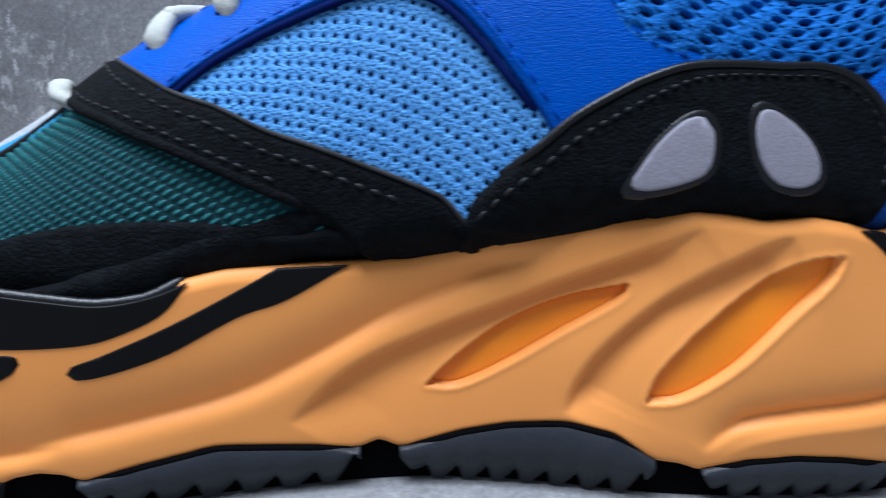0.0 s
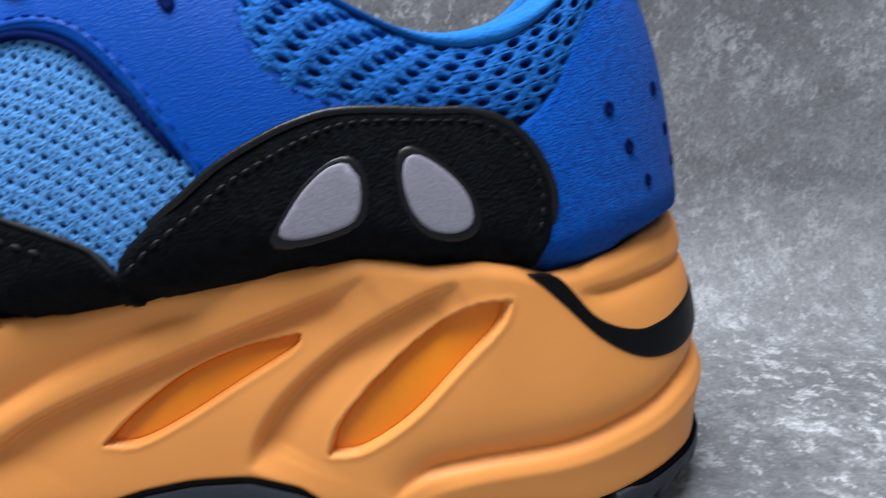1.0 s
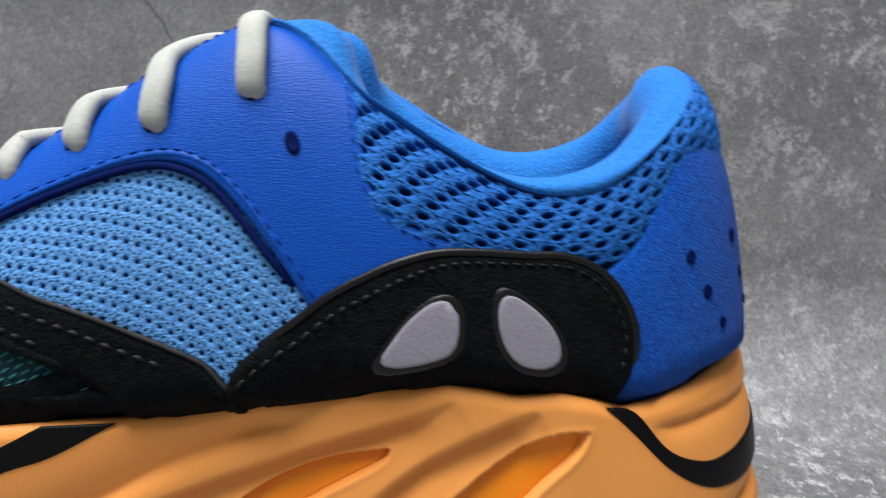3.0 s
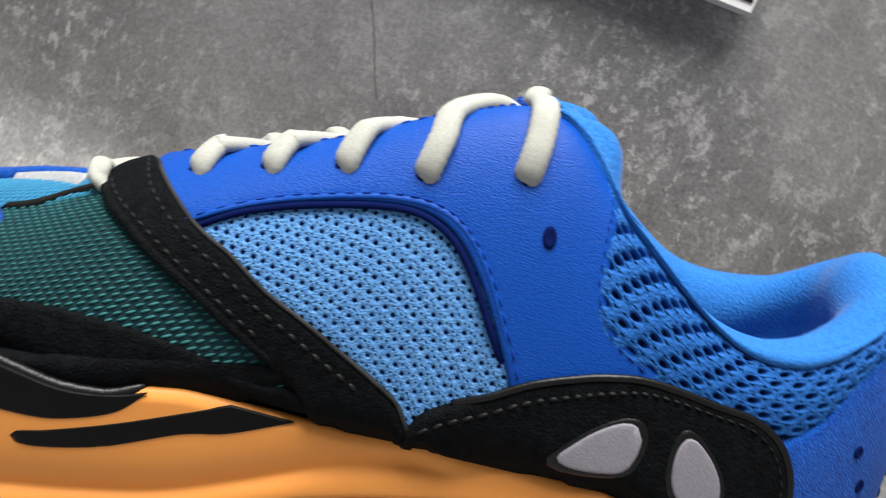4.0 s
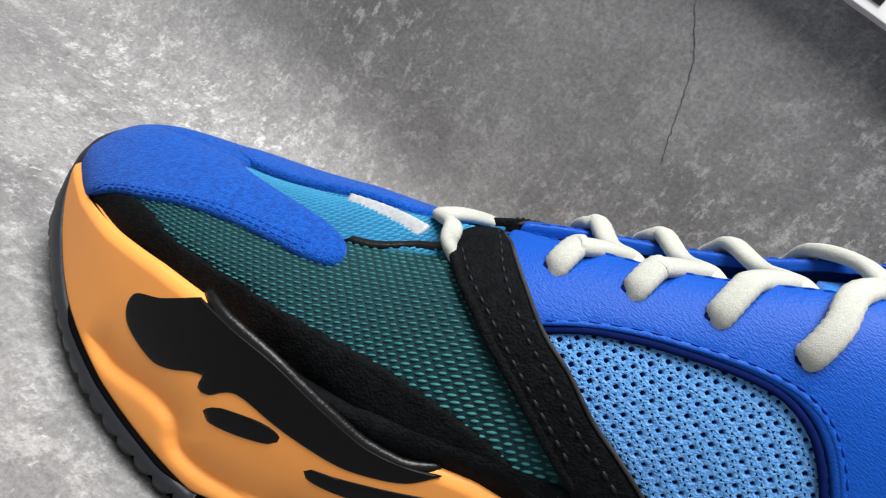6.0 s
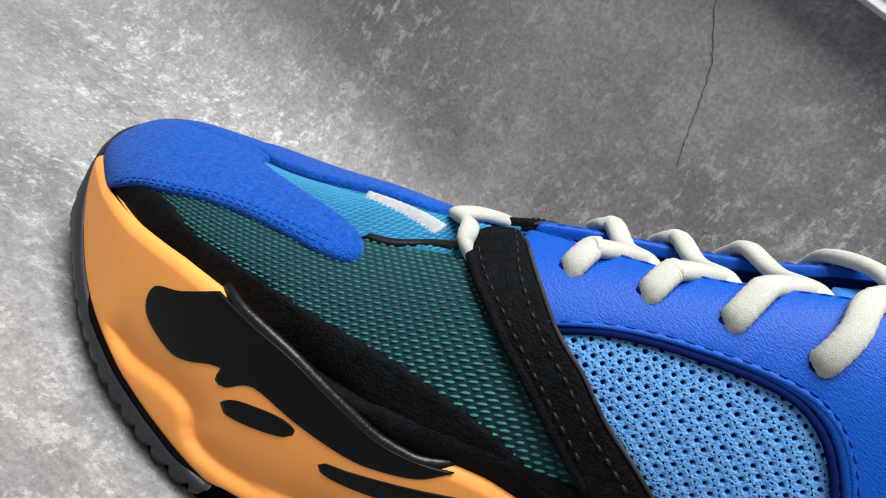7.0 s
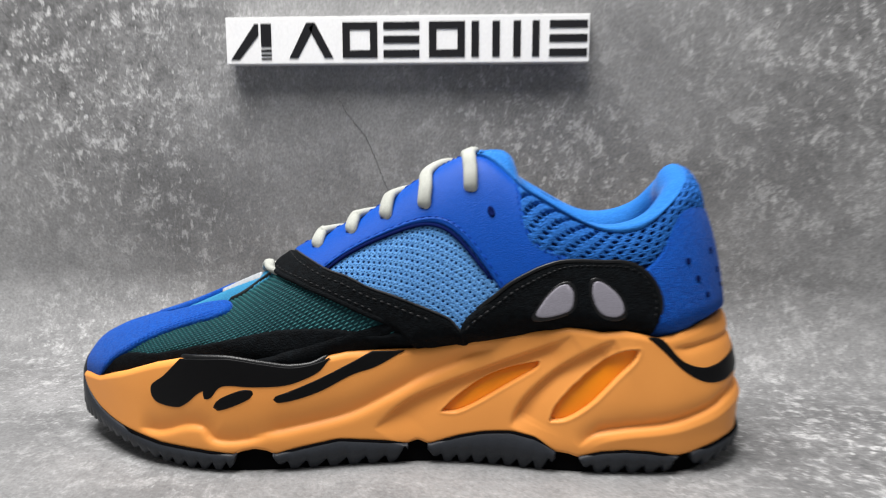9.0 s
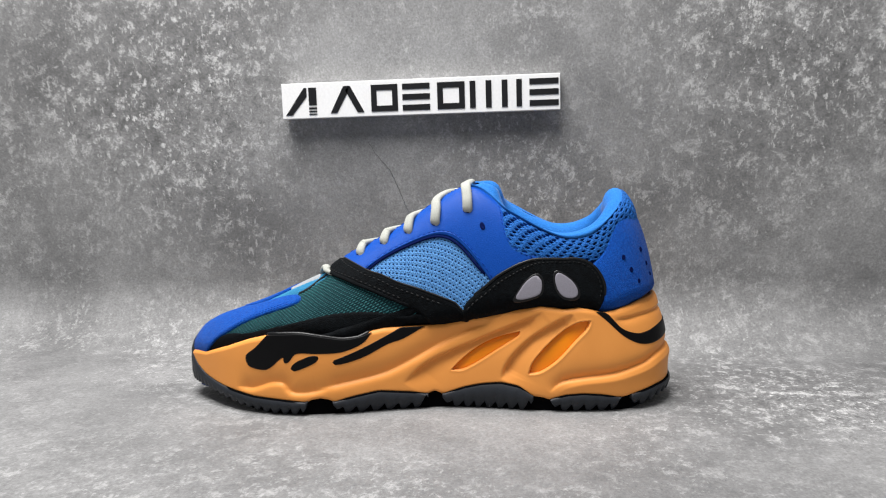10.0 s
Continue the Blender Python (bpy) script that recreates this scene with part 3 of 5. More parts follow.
def backdrop():
    """Printed concrete sheet: flat floor, wide curved sweep and upright wall, each with thickness."""
    bm = bmesh.new()
    box(bm, (-1.6, -1.6, -0.02), (1.6, WALL_Y - SWEEP, 0.0))
    tagged(part("floor", bm, CONCRETE, None), "grey mottled printed concrete tabletop sheet", "floor", kind="structure")
    bm = bmesh.new()
    box(bm, (-1.6, WALL_Y, SWEEP), (1.6, WALL_Y + 0.02, 1.4))
    tagged(part("wall_north", bm, CONCRETE, None), "grey mottled printed concrete backdrop wall", "wall", kind="structure")
    verts, faces, n = [], [], 24
    for i in range(n + 1):
        a = i / n * math.pi / 2
        s, c = math.sin(a), math.cos(a)
        for r in (SWEEP, SWEEP + 0.02):
            y, z = WALL_Y - SWEEP + r * s, SWEEP - r * c
            verts += [(-1.6, y, z), (1.6, y, z)]
    for i in range(n):
        a, b = i * 4, i * 4 + 4
        faces += [(a, a + 1, b + 1, b), (a + 2, b + 2, b + 3, a + 3)]
    tagged(mesh_object("trim", verts, faces, CONCRETE), "curved sweep joining the concrete floor and wall sheets", "trim", kind="structure")


backdrop()

# ---- the sneaker ----
sneaker = tagged(new("sneaker"), "blue, black and teal sneaker with thick orange sole and cream laces", "shoe")


def near(lists, col):
    return np.array([r[col] for r in lists])


SOLE_FOOT = [(0.0, 0.0272), (0.045, 0.0268), (0.075, 0.0250), (0.105, 0.0210), (0.140, 0.0170), (0.1735, 0.0148), (0.2248, 0.0120), (0.2761, 0.0096), (0.3267, 0.0088), (0.3712, 0.0076), (0.3832, 0.0094),
             (0.3977, 0.0102), (0.4115, 0.0092), (0.4208, 0.0072), (0.4457, 0.0096), (0.4803, 0.0121), (0.5251, 0.0101), (0.5435, 0.0086), (0.5552, 0.0107), (0.5679, 0.0083),
             (0.6009, 0.0122), (0.6303, 0.0145), (0.6643, 0.0157), (0.6921, 0.0141), (0.7147, 0.0090), (0.7313, 0.0084), (0.7427, 0.0070), (0.7695, 0.0096), (0.7959, 0.0104),
             (0.8211, 0.0097), (0.8484, 0.0077), (0.8725, 0.0090), (0.9197, 0.0125), (1.0, 0.0135)]
TREAD = [(0.0, 0.0110), (0.10, 0.0100), (0.15, 0.0090), (0.2025, 0.0066), (0.2571, 0.0022), (0.31, 0.0), (0.87, 0.0), (0.90, 0.0025), (0.9261, 0.0055), (1.0, 0.0070)]


def smooth_rows(rows, u):
    t = np.linspace(0, 1, 1201)
    v = np.interp(t, near(rows, 0), near(rows, 1))
    k = np.hanning(13)
    v = np.convolve(np.pad(v, 6, mode="edge"), k / k.sum(), "valid")
    return np.interp(u, t, v)


# carved lines of the sole: (u, z) along the line, depth, reach above and below it
GROOVES = [
    ([(0.3919, 0.0157), (0.4501, 0.0196), (0.4908, 0.0234), (0.5265, 0.0304), (0.564, 0.0389), (0.6108, 0.0471), (0.646, 0.0510)], -0.0017, 0.0050, 0.0016),
    ([(0.515, 0.0159), (0.547, 0.0272), (0.5819, 0.0339), (0.6279, 0.0409), (0.6769, 0.0484), (0.7175, 0.0548), (0.732, 0.0582)], -0.0024, 0.0008, 0.0085),
    ([(0.665, 0.0180), (0.6719, 0.0247), (0.686, 0.0327), (0.7112, 0.0416), (0.74, 0.0486), (0.7694, 0.0541), (0.781, 0.0562)], -0.0024, 0.0008, 0.0080),
    ([(0.7415, 0.0119), (0.7621, 0.0176), (0.7934, 0.0200), (0.8432, 0.0222), (0.8927, 0.0267), (0.9315, 0.0312), (1.0, 0.0330)], -0.0018, 0.0032, 0.0008),
    ([(0.7500, 0.0090), (0.7680, 0.0140), (0.7960, 0.0165), (0.8450, 0.0185), (0.8950, 0.0225), (0.9350, 0.0268), (1.0, 0.0285)], 0.0006, 0.0018, 0.0045),
    ([(0.842, 0.0529), (0.8661, 0.0530), (0.9022, 0.0544), (1.0, 0.0555)], -0.0010, 0.0008, 0.0022),
    ([(0.24, 0.0150), (0.2743, 0.0150), (0.3118, 0.0191), (0.3341, 0.0190), (0.3472, 0.0142), (0.3723, 0.0136), (0.412, 0.0156)], -0.0014, 0.0055, 0.0012),
]
SLOT_A = [(0.5815, 0.0230), (0.5815, 0.0230), (0.599, 0.0293), (0.6272, 0.0368), (0.6599, 0.0424), (0.6927, 0.0458), (0.6927, 0.0458), (0.6894, 0.0433), (0.661, 0.0364), (0.6283, 0.0286), (0.5996, 0.0233)]
SLOT_B = [(0.7094, 0.0223), (0.7094, 0.0223), (0.7162, 0.0288), (0.736, 0.0374), (0.7615, 0.0457), (0.7871, 0.0515), (0.8054, 0.0525), (0.8054, 0.0525), (0.8002, 0.0480), (0.7787, 0.0391), (0.7538, 0.0298), (0.728, 0.0236)]
SOLE_SCALE = (LONG, 1.0)


def carve(u, z):
    """How far the sole's side stands out (or in) by its carved lines."""
    q = np.stack([u * LONG, z], -1)
    out = np.zeros(u.shape)
    flat = q.reshape(-1, 2)
    for line, depth, above, below in GROOVES:
        c = curve(line, step=0.002, closed=False, scale=SOLE_SCALE)
        a, ab = c[:-1], np.diff(c, axis=0)
        t = np.clip(((flat[:, None] - a) * ab).sum(-1) / (ab ** 2).sum(1), 0, 1)
        dv = flat[:, None] - (a + t[..., None] * ab)
        dist = np.sqrt((dv ** 2).sum(-1))
        k = dist.argmin(1)
        r = np.arange(len(flat))
        sgn = ab[k, 0] * dv[r, k, 1] - ab[k, 1] * dv[r, k, 0]
        reach = np.where(sgn > 0, above, below)
        run = (k + t[r, k]) / len(a)
        fade = np.clip(run / 0.12, 0, 1) * (np.clip((1 - run) / 0.12, 0, 1) if line[-1][0] < 1 else 1)
        out += (1.5 * depth * fade * np.exp(-(dist[r, k] / reach) ** 1.35)).reshape(u.shape)
    return out


def sole_out(u, z):
    e = 0.003
    d = sole_side(np.clip(u + e, 0, 1), z) - sole_side(np.clip(u - e, 0, 1), z)
    n = np.stack([d[..., 1], -d[..., 0], np.zeros_like(u)], -1)
    return n / np.maximum(np.linalg.norm(n, axis=-1, keepdims=True), 1e-12)


def carved_sole(u, z):
    u, z = np.broadcast_arrays(np.asarray(u, float), np.asarray(z, float))
    return sole_side(u, z) + sole_out(u, z) * carve(u, z)[..., None]


def midsole():
    nu, nz = 620, 84
    u = np.linspace(0, 1, nu)
    lo, hi = smooth_rows(SOLE_FOOT, u), smooth_rows(SOLE_TOP, u)
    f = np.linspace(0, 1, nz)
    uu = np.repeat(u[:, None], nz, 1)
    zz = lo[:, None] + (hi - lo)[:, None] * f[None]
    P = carved_sole(uu, zz)
    out = sole_out(uu, zz)
    flat = np.stack([uu.ravel() * LONG, zz.ravel()], 1)
    sunk = np.zeros(len(flat))
    for slot in (SLOT_A, SLOT_B):
        poly = curve(slot, scale=SOLE_SCALE, step=0.0008)
        d = edge_distance(poly, flat) * np.where(inside(poly, flat), 1, -1)
        sunk += np.clip((d + 0.0003) / 0.0006, 0, 1) * 0.0042 - 0.0002 * np.exp(-((d + 0.0008) / 0.0006) ** 2)
    P = P - out * sunk.reshape(uu.shape)[..., None]
    # rounded lip at the top and tucked edge at the foot
    d_top = (hi[:, None] - zz)
    P = P - out * (0.0012 * (1 - np.clip(d_top / 0.0024, 0, 1)) ** 2)[..., None]
    d_low = (zz - lo[:, None])
    P = P - out * (0.0010 * (1 - np.clip(d_low / 0.0015, 0, 1)) ** 2)[..., None]
    rows = [P[:, i] for i in range(nz)]
    rows = [rows[0] - out[:, 0] * 0.004, ] + rows + [rows[-1] - out[:, -1] * 0.0012 + (0, 0, 0.0003), rows[-1] - out[:, -1] * 0.0035 - (0, 0, 0.0035), rows[-1] - out[:, -1] * 0.009 - (0, 0, 0.006)]
    rows = [rows[0] - out[:, 0] * 0.010] + rows
    G = np.stack(rows, 1)
    n, m = G.shape[:2]
    verts = G.reshape(-1, 3)
    faces = [(i * m + j, (i + 1) * m + j, (i + 1) * m + j + 1, i * m + j + 1) for i in range(n - 1) for j in range(m - 1)]
    k = len(verts)
    ob = mesh_object("midsole", np.vstack([verts, mirrored(verts)]), faces + [tuple(q + k for q in f[::-1]) for f in faces], ORANGE, sneaker, "sculpted matt orange foam midsole")
    bm = bmesh.new()
    bm.from_mesh(ob.data)
    bmesh.ops.remove_doubles(bm, verts=bm.verts, dist=0.00005)
    bm.to_mesh(ob.data)
    bm.free()
    ob.data.polygons.foreach_set("use_smooth", [True] * len(ob.data.polygons))
    return ob


mid_sole = midsole()


def sunk_sole(u, z):
    return carved_sole(u, z) - sole_out(np.asarray(u, float) + 0 * z, np.asarray(z, float) + 0 * u) * 0.0024


for slot in (SLOT_A, SLOT_B):
    panel("sole_window", slot, BRIGHT_ORANGE, mid_sole, 0.0002, 0.0, 0.0006, sunk_sole, SOLE_SCALE, label="glossy bright orange inset window", step=0.0025, depth=0.0003)

PATCH = [(0.3080, 0.0470), (0.3080, 0.0470), (0.2853, 0.0395), (0.2647, 0.0341), (0.2705, 0.0281), (0.2994, 0.0264), (0.3147, 0.0285), (0.3296, 0.0330), (0.3370, 0.0345), (0.3370, 0.0345), (0.3383, 0.0313), (0.3465, 0.0319),
         (0.3549, 0.0356), (0.3659, 0.0371), (0.397, 0.0365), (0.4284, 0.0366), (0.4465, 0.0383), (0.4637, 0.0418), (0.4743, 0.0475), (0.4743, 0.0475), (0.4595, 0.0452), (0.4378, 0.0441), (0.4083, 0.0458), (0.369, 0.0480), (0.335, 0.0475)]
PILL = [(0.3488, 0.0279), (0.3541, 0.0266), (0.3738, 0.0287), (0.394, 0.0320), (0.397, 0.0349), (0.3828, 0.0353), (0.3573, 0.0317)]
STRIPE = [(0.5120, 0.0493), (0.5120, 0.0493), (0.489, 0.0442), (0.4636, 0.0389), (0.4376, 0.0345), (0.4225, 0.0325), (0.4198, 0.0311), (0.4232, 0.0298), (0.4374, 0.0302), (0.4635, 0.0334), (0.4933, 0.0398), (0.5153, 0.0428), (0.5430, 0.0493), (0.5430, 0.0493)]
BAND = [(0.8150, 0.0578), (0.8150, 0.0578), (0.831, 0.0566), (0.8541, 0.0480), (0.8804, 0.0444), (0.9032, 0.0448), (0.94, 0.0470), (1.0, 0.0485), (1.0, 0.0485), (1.0, 0.0405), (1.0, 0.0405), (0.95, 0.0388), (0.9095, 0.0375), (0.8815, 0.0388), (0.8547, 0.0441), (0.8316, 0.0520)]
for shape in (PATCH, PILL, STRIPE):
    panel("paint_patch", shape, BLACK_PAINT, mid_sole, 0.0003, 0.0, 0.0005, carved_sole, SOLE_SCALE, label="black painted sole marking", step=0.002, depth=0.0004)
panel("heel_band", BAND, BLACK_PAINT, mid_sole, 0.0004, 0.0, 0.0006, carved_sole, SOLE_SCALE, label="black band round the heel", step=0.002, depth=0.0006, join=True, seam=lambda q: q[:, 0] > 0.9995)


def pod(u0, u1, teeth, join=False, seed=1, phase=0.0):
    """A rubber pod of the outsole with a saw-toothed foot."""
    n = max(12, int((u1 - u0) * LONG / 0.0005))
    u = np.linspace(u0, u1, n)
    top = smooth_rows(SOLE_FOOT, u) + 0.0006
    tread = np.interp(u, near(TREAD, 0), near(TREAD, 1))
    run = (u - u0) * LONG / teeth + phase
    saw = run - np.floor(run)
    cut = np.where(saw < 0.35, 0.0, np.where(saw < 0.85, (saw - 0.35) / 0.5, (1 - saw) / 0.15)) * 0.0040 * np.clip((u - 0.05) / 0.3, 0.35, 1)
    low = np.minimum(tread + 0.0006 + cut, np.maximum(top - 0.0035, tread))
    ends = np.clip(np.minimum(u - u0, u1 - u) * LONG / 0.006, 0, 1)
    if join:
        ends = np.clip((u1 - u) * LONG / 0.006, 0, 1) if u0 == 0 else np.clip((u - u0) * LONG / 0.006, 0, 1)
    low = low + (1 - ends) ** 2 * 0.0060
    low = np.minimum(low, top - 0.0004)
    rows = []
    for z, off in ((top - 0.0002, -0.004), (top, 0.0002), (top - 0.0006, 0.0011), (top * 0.5 + low * 0.5, 0.0016), (low + 0.0002, 0.0008), (low, -0.0004), (low, -0.016), (top - 0.0002, -0.016)):
        z = np.maximum(z, low) if off < 0.01 else z
        off = off * np.clip(u / 0.25, 0.25, 1)[:, None] if off > 0 else off
        rows.append(sole_side(u, z) + sole_out(u, z) * off)
    G = np.stack(rows, 1)
    G[:, :, 2] = np.maximum(G[:, :, 2], 0.0)
    m = G.shape[1]
    verts = G.reshape(-1, 3)
    faces = [(i * m + j, i * m + (j + 1) % m, (i + 1) * m + (j + 1) % m, (i + 1) * m + j) for i in range(n - 1) for j in range(m)]
    faces += [tuple(range(m))[::-1], tuple((n - 1) * m + j for j in range(m))]
    label = "dark grey rubber outsole pod with toothed edge"
    if join:
        k = len(verts)
        return mesh_object("outsole_pod", np.vstack([verts, mirrored(verts)]), faces + [tuple(q + k for q in f[::-1]) for f in faces], RUBBER, sneaker, label)
    mesh_object("outsole_pod", verts, faces, RUBBER, sneaker, label)
    return mesh_object("outsole_pod", mirrored(verts), [f[::-1] for f in faces], RUBBER, sneaker, label)


pod(0.0, 0.376, 0.0060, join=True, phase=0.3)
pod(0.418, 0.546, 0.0062)
pod(0.566, 0.716, 0.0062)
pod(0.744, 0.852, 0.0064)
pod(0.870, 1.0, 0.0060, join=True)


def toe_bumper():
    """Rubber of the outsole turned up over the tip of the toe."""
    nu, nz = 40, 18
    u = np.linspace(0, 0.085, nu)
    ease = 1 - (u / 0.085) ** 2
    low = np.interp(u, near(TREAD, 0), near(TREAD, 1)) + 0.004
    high = low + 0.004 + (0.0395 - 0.0150) * ease
    f = np.linspace(0, 1, nz)
    uu, zz = np.repeat(u[:, None], nz, 1), low[:, None] + (high - low)[:, None] * f
    side = sole_side(uu, zz) + sole_out(uu, zz) * (0.0011 * np.sqrt(np.clip((1 - f) / 0.08, 0, 1)) * np.clip((0.085 - uu) / 0.03, 0, 1) - 0.0005)[..., None]
    w = np.arcsin(np.clip((zz - 0.021) / 0.027, 0, 0.97)) * 2 / math.pi
    lid = upper(uu, w) + outward(upper, uu, np.clip(w, 0.02, 0.98)) * (0.0033 * np.sqrt(np.clip((1 - f) / 0.35, 0, 1)))[None, :, None]
    t = np.clip((zz - 0.024) / 0.008, 0, 1)[..., None]
    G = side * (1 - t) + lid * t
    verts = G.reshape(-1, 3)
    faces = [(i * nz + j, (i + 1) * nz + j, (i + 1) * nz + j + 1, i * nz + j + 1) for i in range(nu - 1) for j in range(nz - 1)]
    k = len(verts)
    return mesh_object("toe_bumper", np.vstack([verts, mirrored(verts)]), faces + [tuple(q + k for q in f[::-1]) for f in faces], RUBBER, sneaker, "dark rubber turned up over the toe tip")


toe_bumper()


def core():
    """Black underside that closes the sole between the pods."""
    u = np.linspace(0, 1, 120)
    inset = 0.0030
    lowz = np.interp(u, near(TREAD, 0), near(TREAD, 1)) + 0.0002
    outl = sole_side(u, np.full(120, 0.02)) - sole_out(u, np.full(120, 0.02)) * inset
    ring = np.vstack([outl, mirrored(outl)[::-1][1:-1]])
    zl = np.concatenate([lowz, lowz[::-1][1:-1]])
    n = len(ring)
    lo, hi = ring.copy(), ring.copy()
    lo[:, 2], hi[:, 2] = zl, np.maximum(zl + 0.012, 0.020)
    faces = [(i, (i + 1) % n, n + (i + 1) % n, n + i) for i in range(n)]
    half = 120
    strip = []
    for i in range(half - 1):
        a, b = i, i + 1
        c, d = (n - i) % n, (n - i - 1) % n
        strip += [(a, c, d, b)] if a != c else [(a, d, b)]
    faces += strip + [tuple(k + n for k in f[::-1]) for f in strip]
    return mesh_object("outsole_core", np.vstack([lo, hi]), faces, BLACK_CORE, sneaker, "black outsole underside", smooth=False)


core()


def shell():
    """The inner bootie that the panels are sewn to."""
    u, w = np.linspace(0, 1, 200), np.linspace(-0.25, 1, 50)
    uu, ww = np.meshgrid(u, w, indexing="ij")
    P = upper(uu, np.maximum(ww, 0)) - outward(upper, uu, np.clip(ww, 0.01, 0.98)) * 0.0010
    P[:, :, 2] += np.minimum(ww, 0) * 0.06
    n, m = P.shape[:2]
    verts = P.reshape(-1, 3)
    faces = [(i * m + j, (i + 1) * m + j, (i + 1) * m + j + 1, i * m + j + 1) for i in range(n - 1) for j in range(m - 1)]
    k = len(verts)
    return mesh_object("bootie", np.vstack([verts, mirrored(verts)]), faces + [tuple(q + k for q in f[::-1]) for f in faces], NET_BACK, sneaker, "dark blue inner bootie")


shell()

# side cloth of the toe box, its dark weave
TEAL_SHAPE = [(0.17, 0.26), (0.17, 0.26), (0.2109, 0.33), (0.2505, 0.30), (0.2784, 0.295), (0.3135, 0.30), (0.3471, 0.295), (0.3820, 0.275), (0.4151, 0.246), (0.4411, 0.212), (0.4701, 0.166), (0.5142, 0.098), (0.5342, 0.104), (0.5342, 0.104),
              (0.5272, 0.154), (0.5072, 0.224), (0.4887, 0.303), (0.4706, 0.377), (0.4526, 0.469), (0.4381, 0.551), (0.4191, 0.663), (0.4001, 0.762), (0.4001, 0.762), (0.3795, 0.752), (0.3559, 0.70), (0.335, 0.69), (0.30, 0.66), (0.25, 0.62), (0.19, 0.50)]
panel("side_cloth", TEAL_SHAPE, TEAL, sneaker, 0.0002, 0.0, 0.0006, label="dark teal woven side cloth", depth=0.0008)
weave("thread_weave", TEAL_SHAPE, TEAL_THREAD, sneaker, (0.0020, 0.00115), (0.0015, 0.00062, 0.00035), 0.10, 0.0003, "raised teal threads")
# vamp cloth over the toes
VAMP_SHAPE = [(0.13, 0.86), (0.13, 0.86), (0.20, 0.80), (0.26, 0.74), (0.33, 0.67), (0.40, 0.72), (0.42, 0.76), (0.42, 0.76), (0.412, 1.0), (0.412, 1.0), (0.13, 1.0), (0.13, 1.0)]
on_seam = lambda q: (q[:, 1] > 0.9985) | (q[:, 0] < 0.0015)  # noqa: E731
panel("vamp_cloth", VAMP_SHAPE, VAMP, sneaker, 0.0002, 0.0001, 0.0006, label="turquoise woven vamp cloth", join=True, seam=on_seam, depth=0.0008)
weave("thread_weave", VAMP_SHAPE, VAMP_THREAD, sneaker, (0.0026, 0.00115), (0.0022, 0.0007, 0.00035), 0.75, 0.0004, "raised turquoise threads", far=False)
# black mudguard
MUDGUARD = [(0.135, 0.02), (0.135, 0.02), (0.155, 0.20), (0.185, 0.340), (0.2109, 0.372), (0.2505, 0.341), (0.2784, 0.341), (0.3135, 0.342), (0.3467, 0.334), (0.3820, 0.319), (0.4151, 0.295), (0.4411, 0.261), (0.4621, 0.226), (0.4806, 0.192),
            (0.5002, 0.148), (0.5202, 0.118), (0.5397, 0.114), (0.5998, 0.082), (0.61, 0.02), (0.61, 0.02), (0.61, -0.02), (0.61, -0.02), (0.40, -0.02), (0.135, -0.02), (0.135, -0.02)]
panel("mudguard", MUDGUARD, BLACK_SUEDE, sneaker, 0.0011, 0.0002, 0.0012, label="black nubuck mudguard", step=0.003)


def welt(u0, u1, mat, label):
    """Foot of the upper, flared out to the edge of the sole."""
    u = np.linspace(u0, u1, 160)
    top = upper(u, np.full(160, 0.16)) + outward(upper, u, np.full(160, 0.16)) * 0.0011
    t = np.linspace(0, 1, 1200)
    edge = sole_side(t, smooth_rows(SOLE_TOP, t))
    s_at = t[np.argmin(((top[:, None, :2] - edge[None, :, :2]) ** 2).sum(-1), axis=1)]
    s_at = np.convolve(np.pad(s_at, 6, mode="edge"), np.ones(13) / 13, "valid")
    hi = smooth_rows(SOLE_TOP, s_at)
    foot = sole_side(s_at, hi) - sole_out(s_at, hi) * 0.0021 + (0, 0, 0.0001)
    fade = np.clip((u1 - u if u0 == 0 else np.minimum(u - u0, u1 - u)) / 0.02, 0, 1)[:, None]
    foot = top * (1 - fade) + foot * fade - (0, 0, 0.003) * (1 - fade)
    f = np.linspace(0, 1, 9)[None, :, None]
    G = top[:, None] * (1 - f) + foot[:, None] * f
    G = G + sole_out(s_at, hi)[:, None] * (np.sin(f * math.pi) * 0.0010) + np.array((0, 0, 0.0008)) * np.sin(f * math.pi)
    n, m = G.shape[:2]
    faces = [(i * m + j, i * m + j + 1, (i + 1) * m + j + 1, (i + 1) * m + j) for i in range(n - 1) for j in range(m - 1)]
    verts = G.reshape(-1, 3)
    mesh_object("welt", verts, faces, mat, sneaker, label)
    mesh_object("welt", mirrored(verts), [q[::-1] for q in faces], mat, sneaker, label)


welt(0.115, 0.535, BLACK_SUEDE, "black nubuck foot of the mudguard")
welt(0.0, 0.140, BLUE_SUEDE, "royal blue suede foot of the toe cap")
# light blue quarter window with its net
WINDOW = [(0.4616, 0.541), (0.4791, 0.583), (0.5017, 0.599), (0.5292, 0.585), (0.5542, 0.557), (0.5737, 0.523), (0.5913, 0.469), (0.6103, 0.391), (0.6298, 0.305), (0.6468, 0.230), (0.6203, 0.184), (0.5938, 0.146), (0.5597, 0.200), (0.5232, 0.293), (0.4867, 0.427)]
panel("quarter_backing", WINDOW, NET_BACK, sneaker, 0.0001, -0.0009, 0.0006, label="dark backing behind the net", depth=0.0004)
NET_TURN = -0.468
net("quarter_net", WINDOW, SKY_NET, sneaker, (0.00205, 0.0019), (0.00112, 0.00112), 0.0002, 0.00034, diamond=True, turn=NET_TURN, margin=0.0042, label="light blue open net cloth")
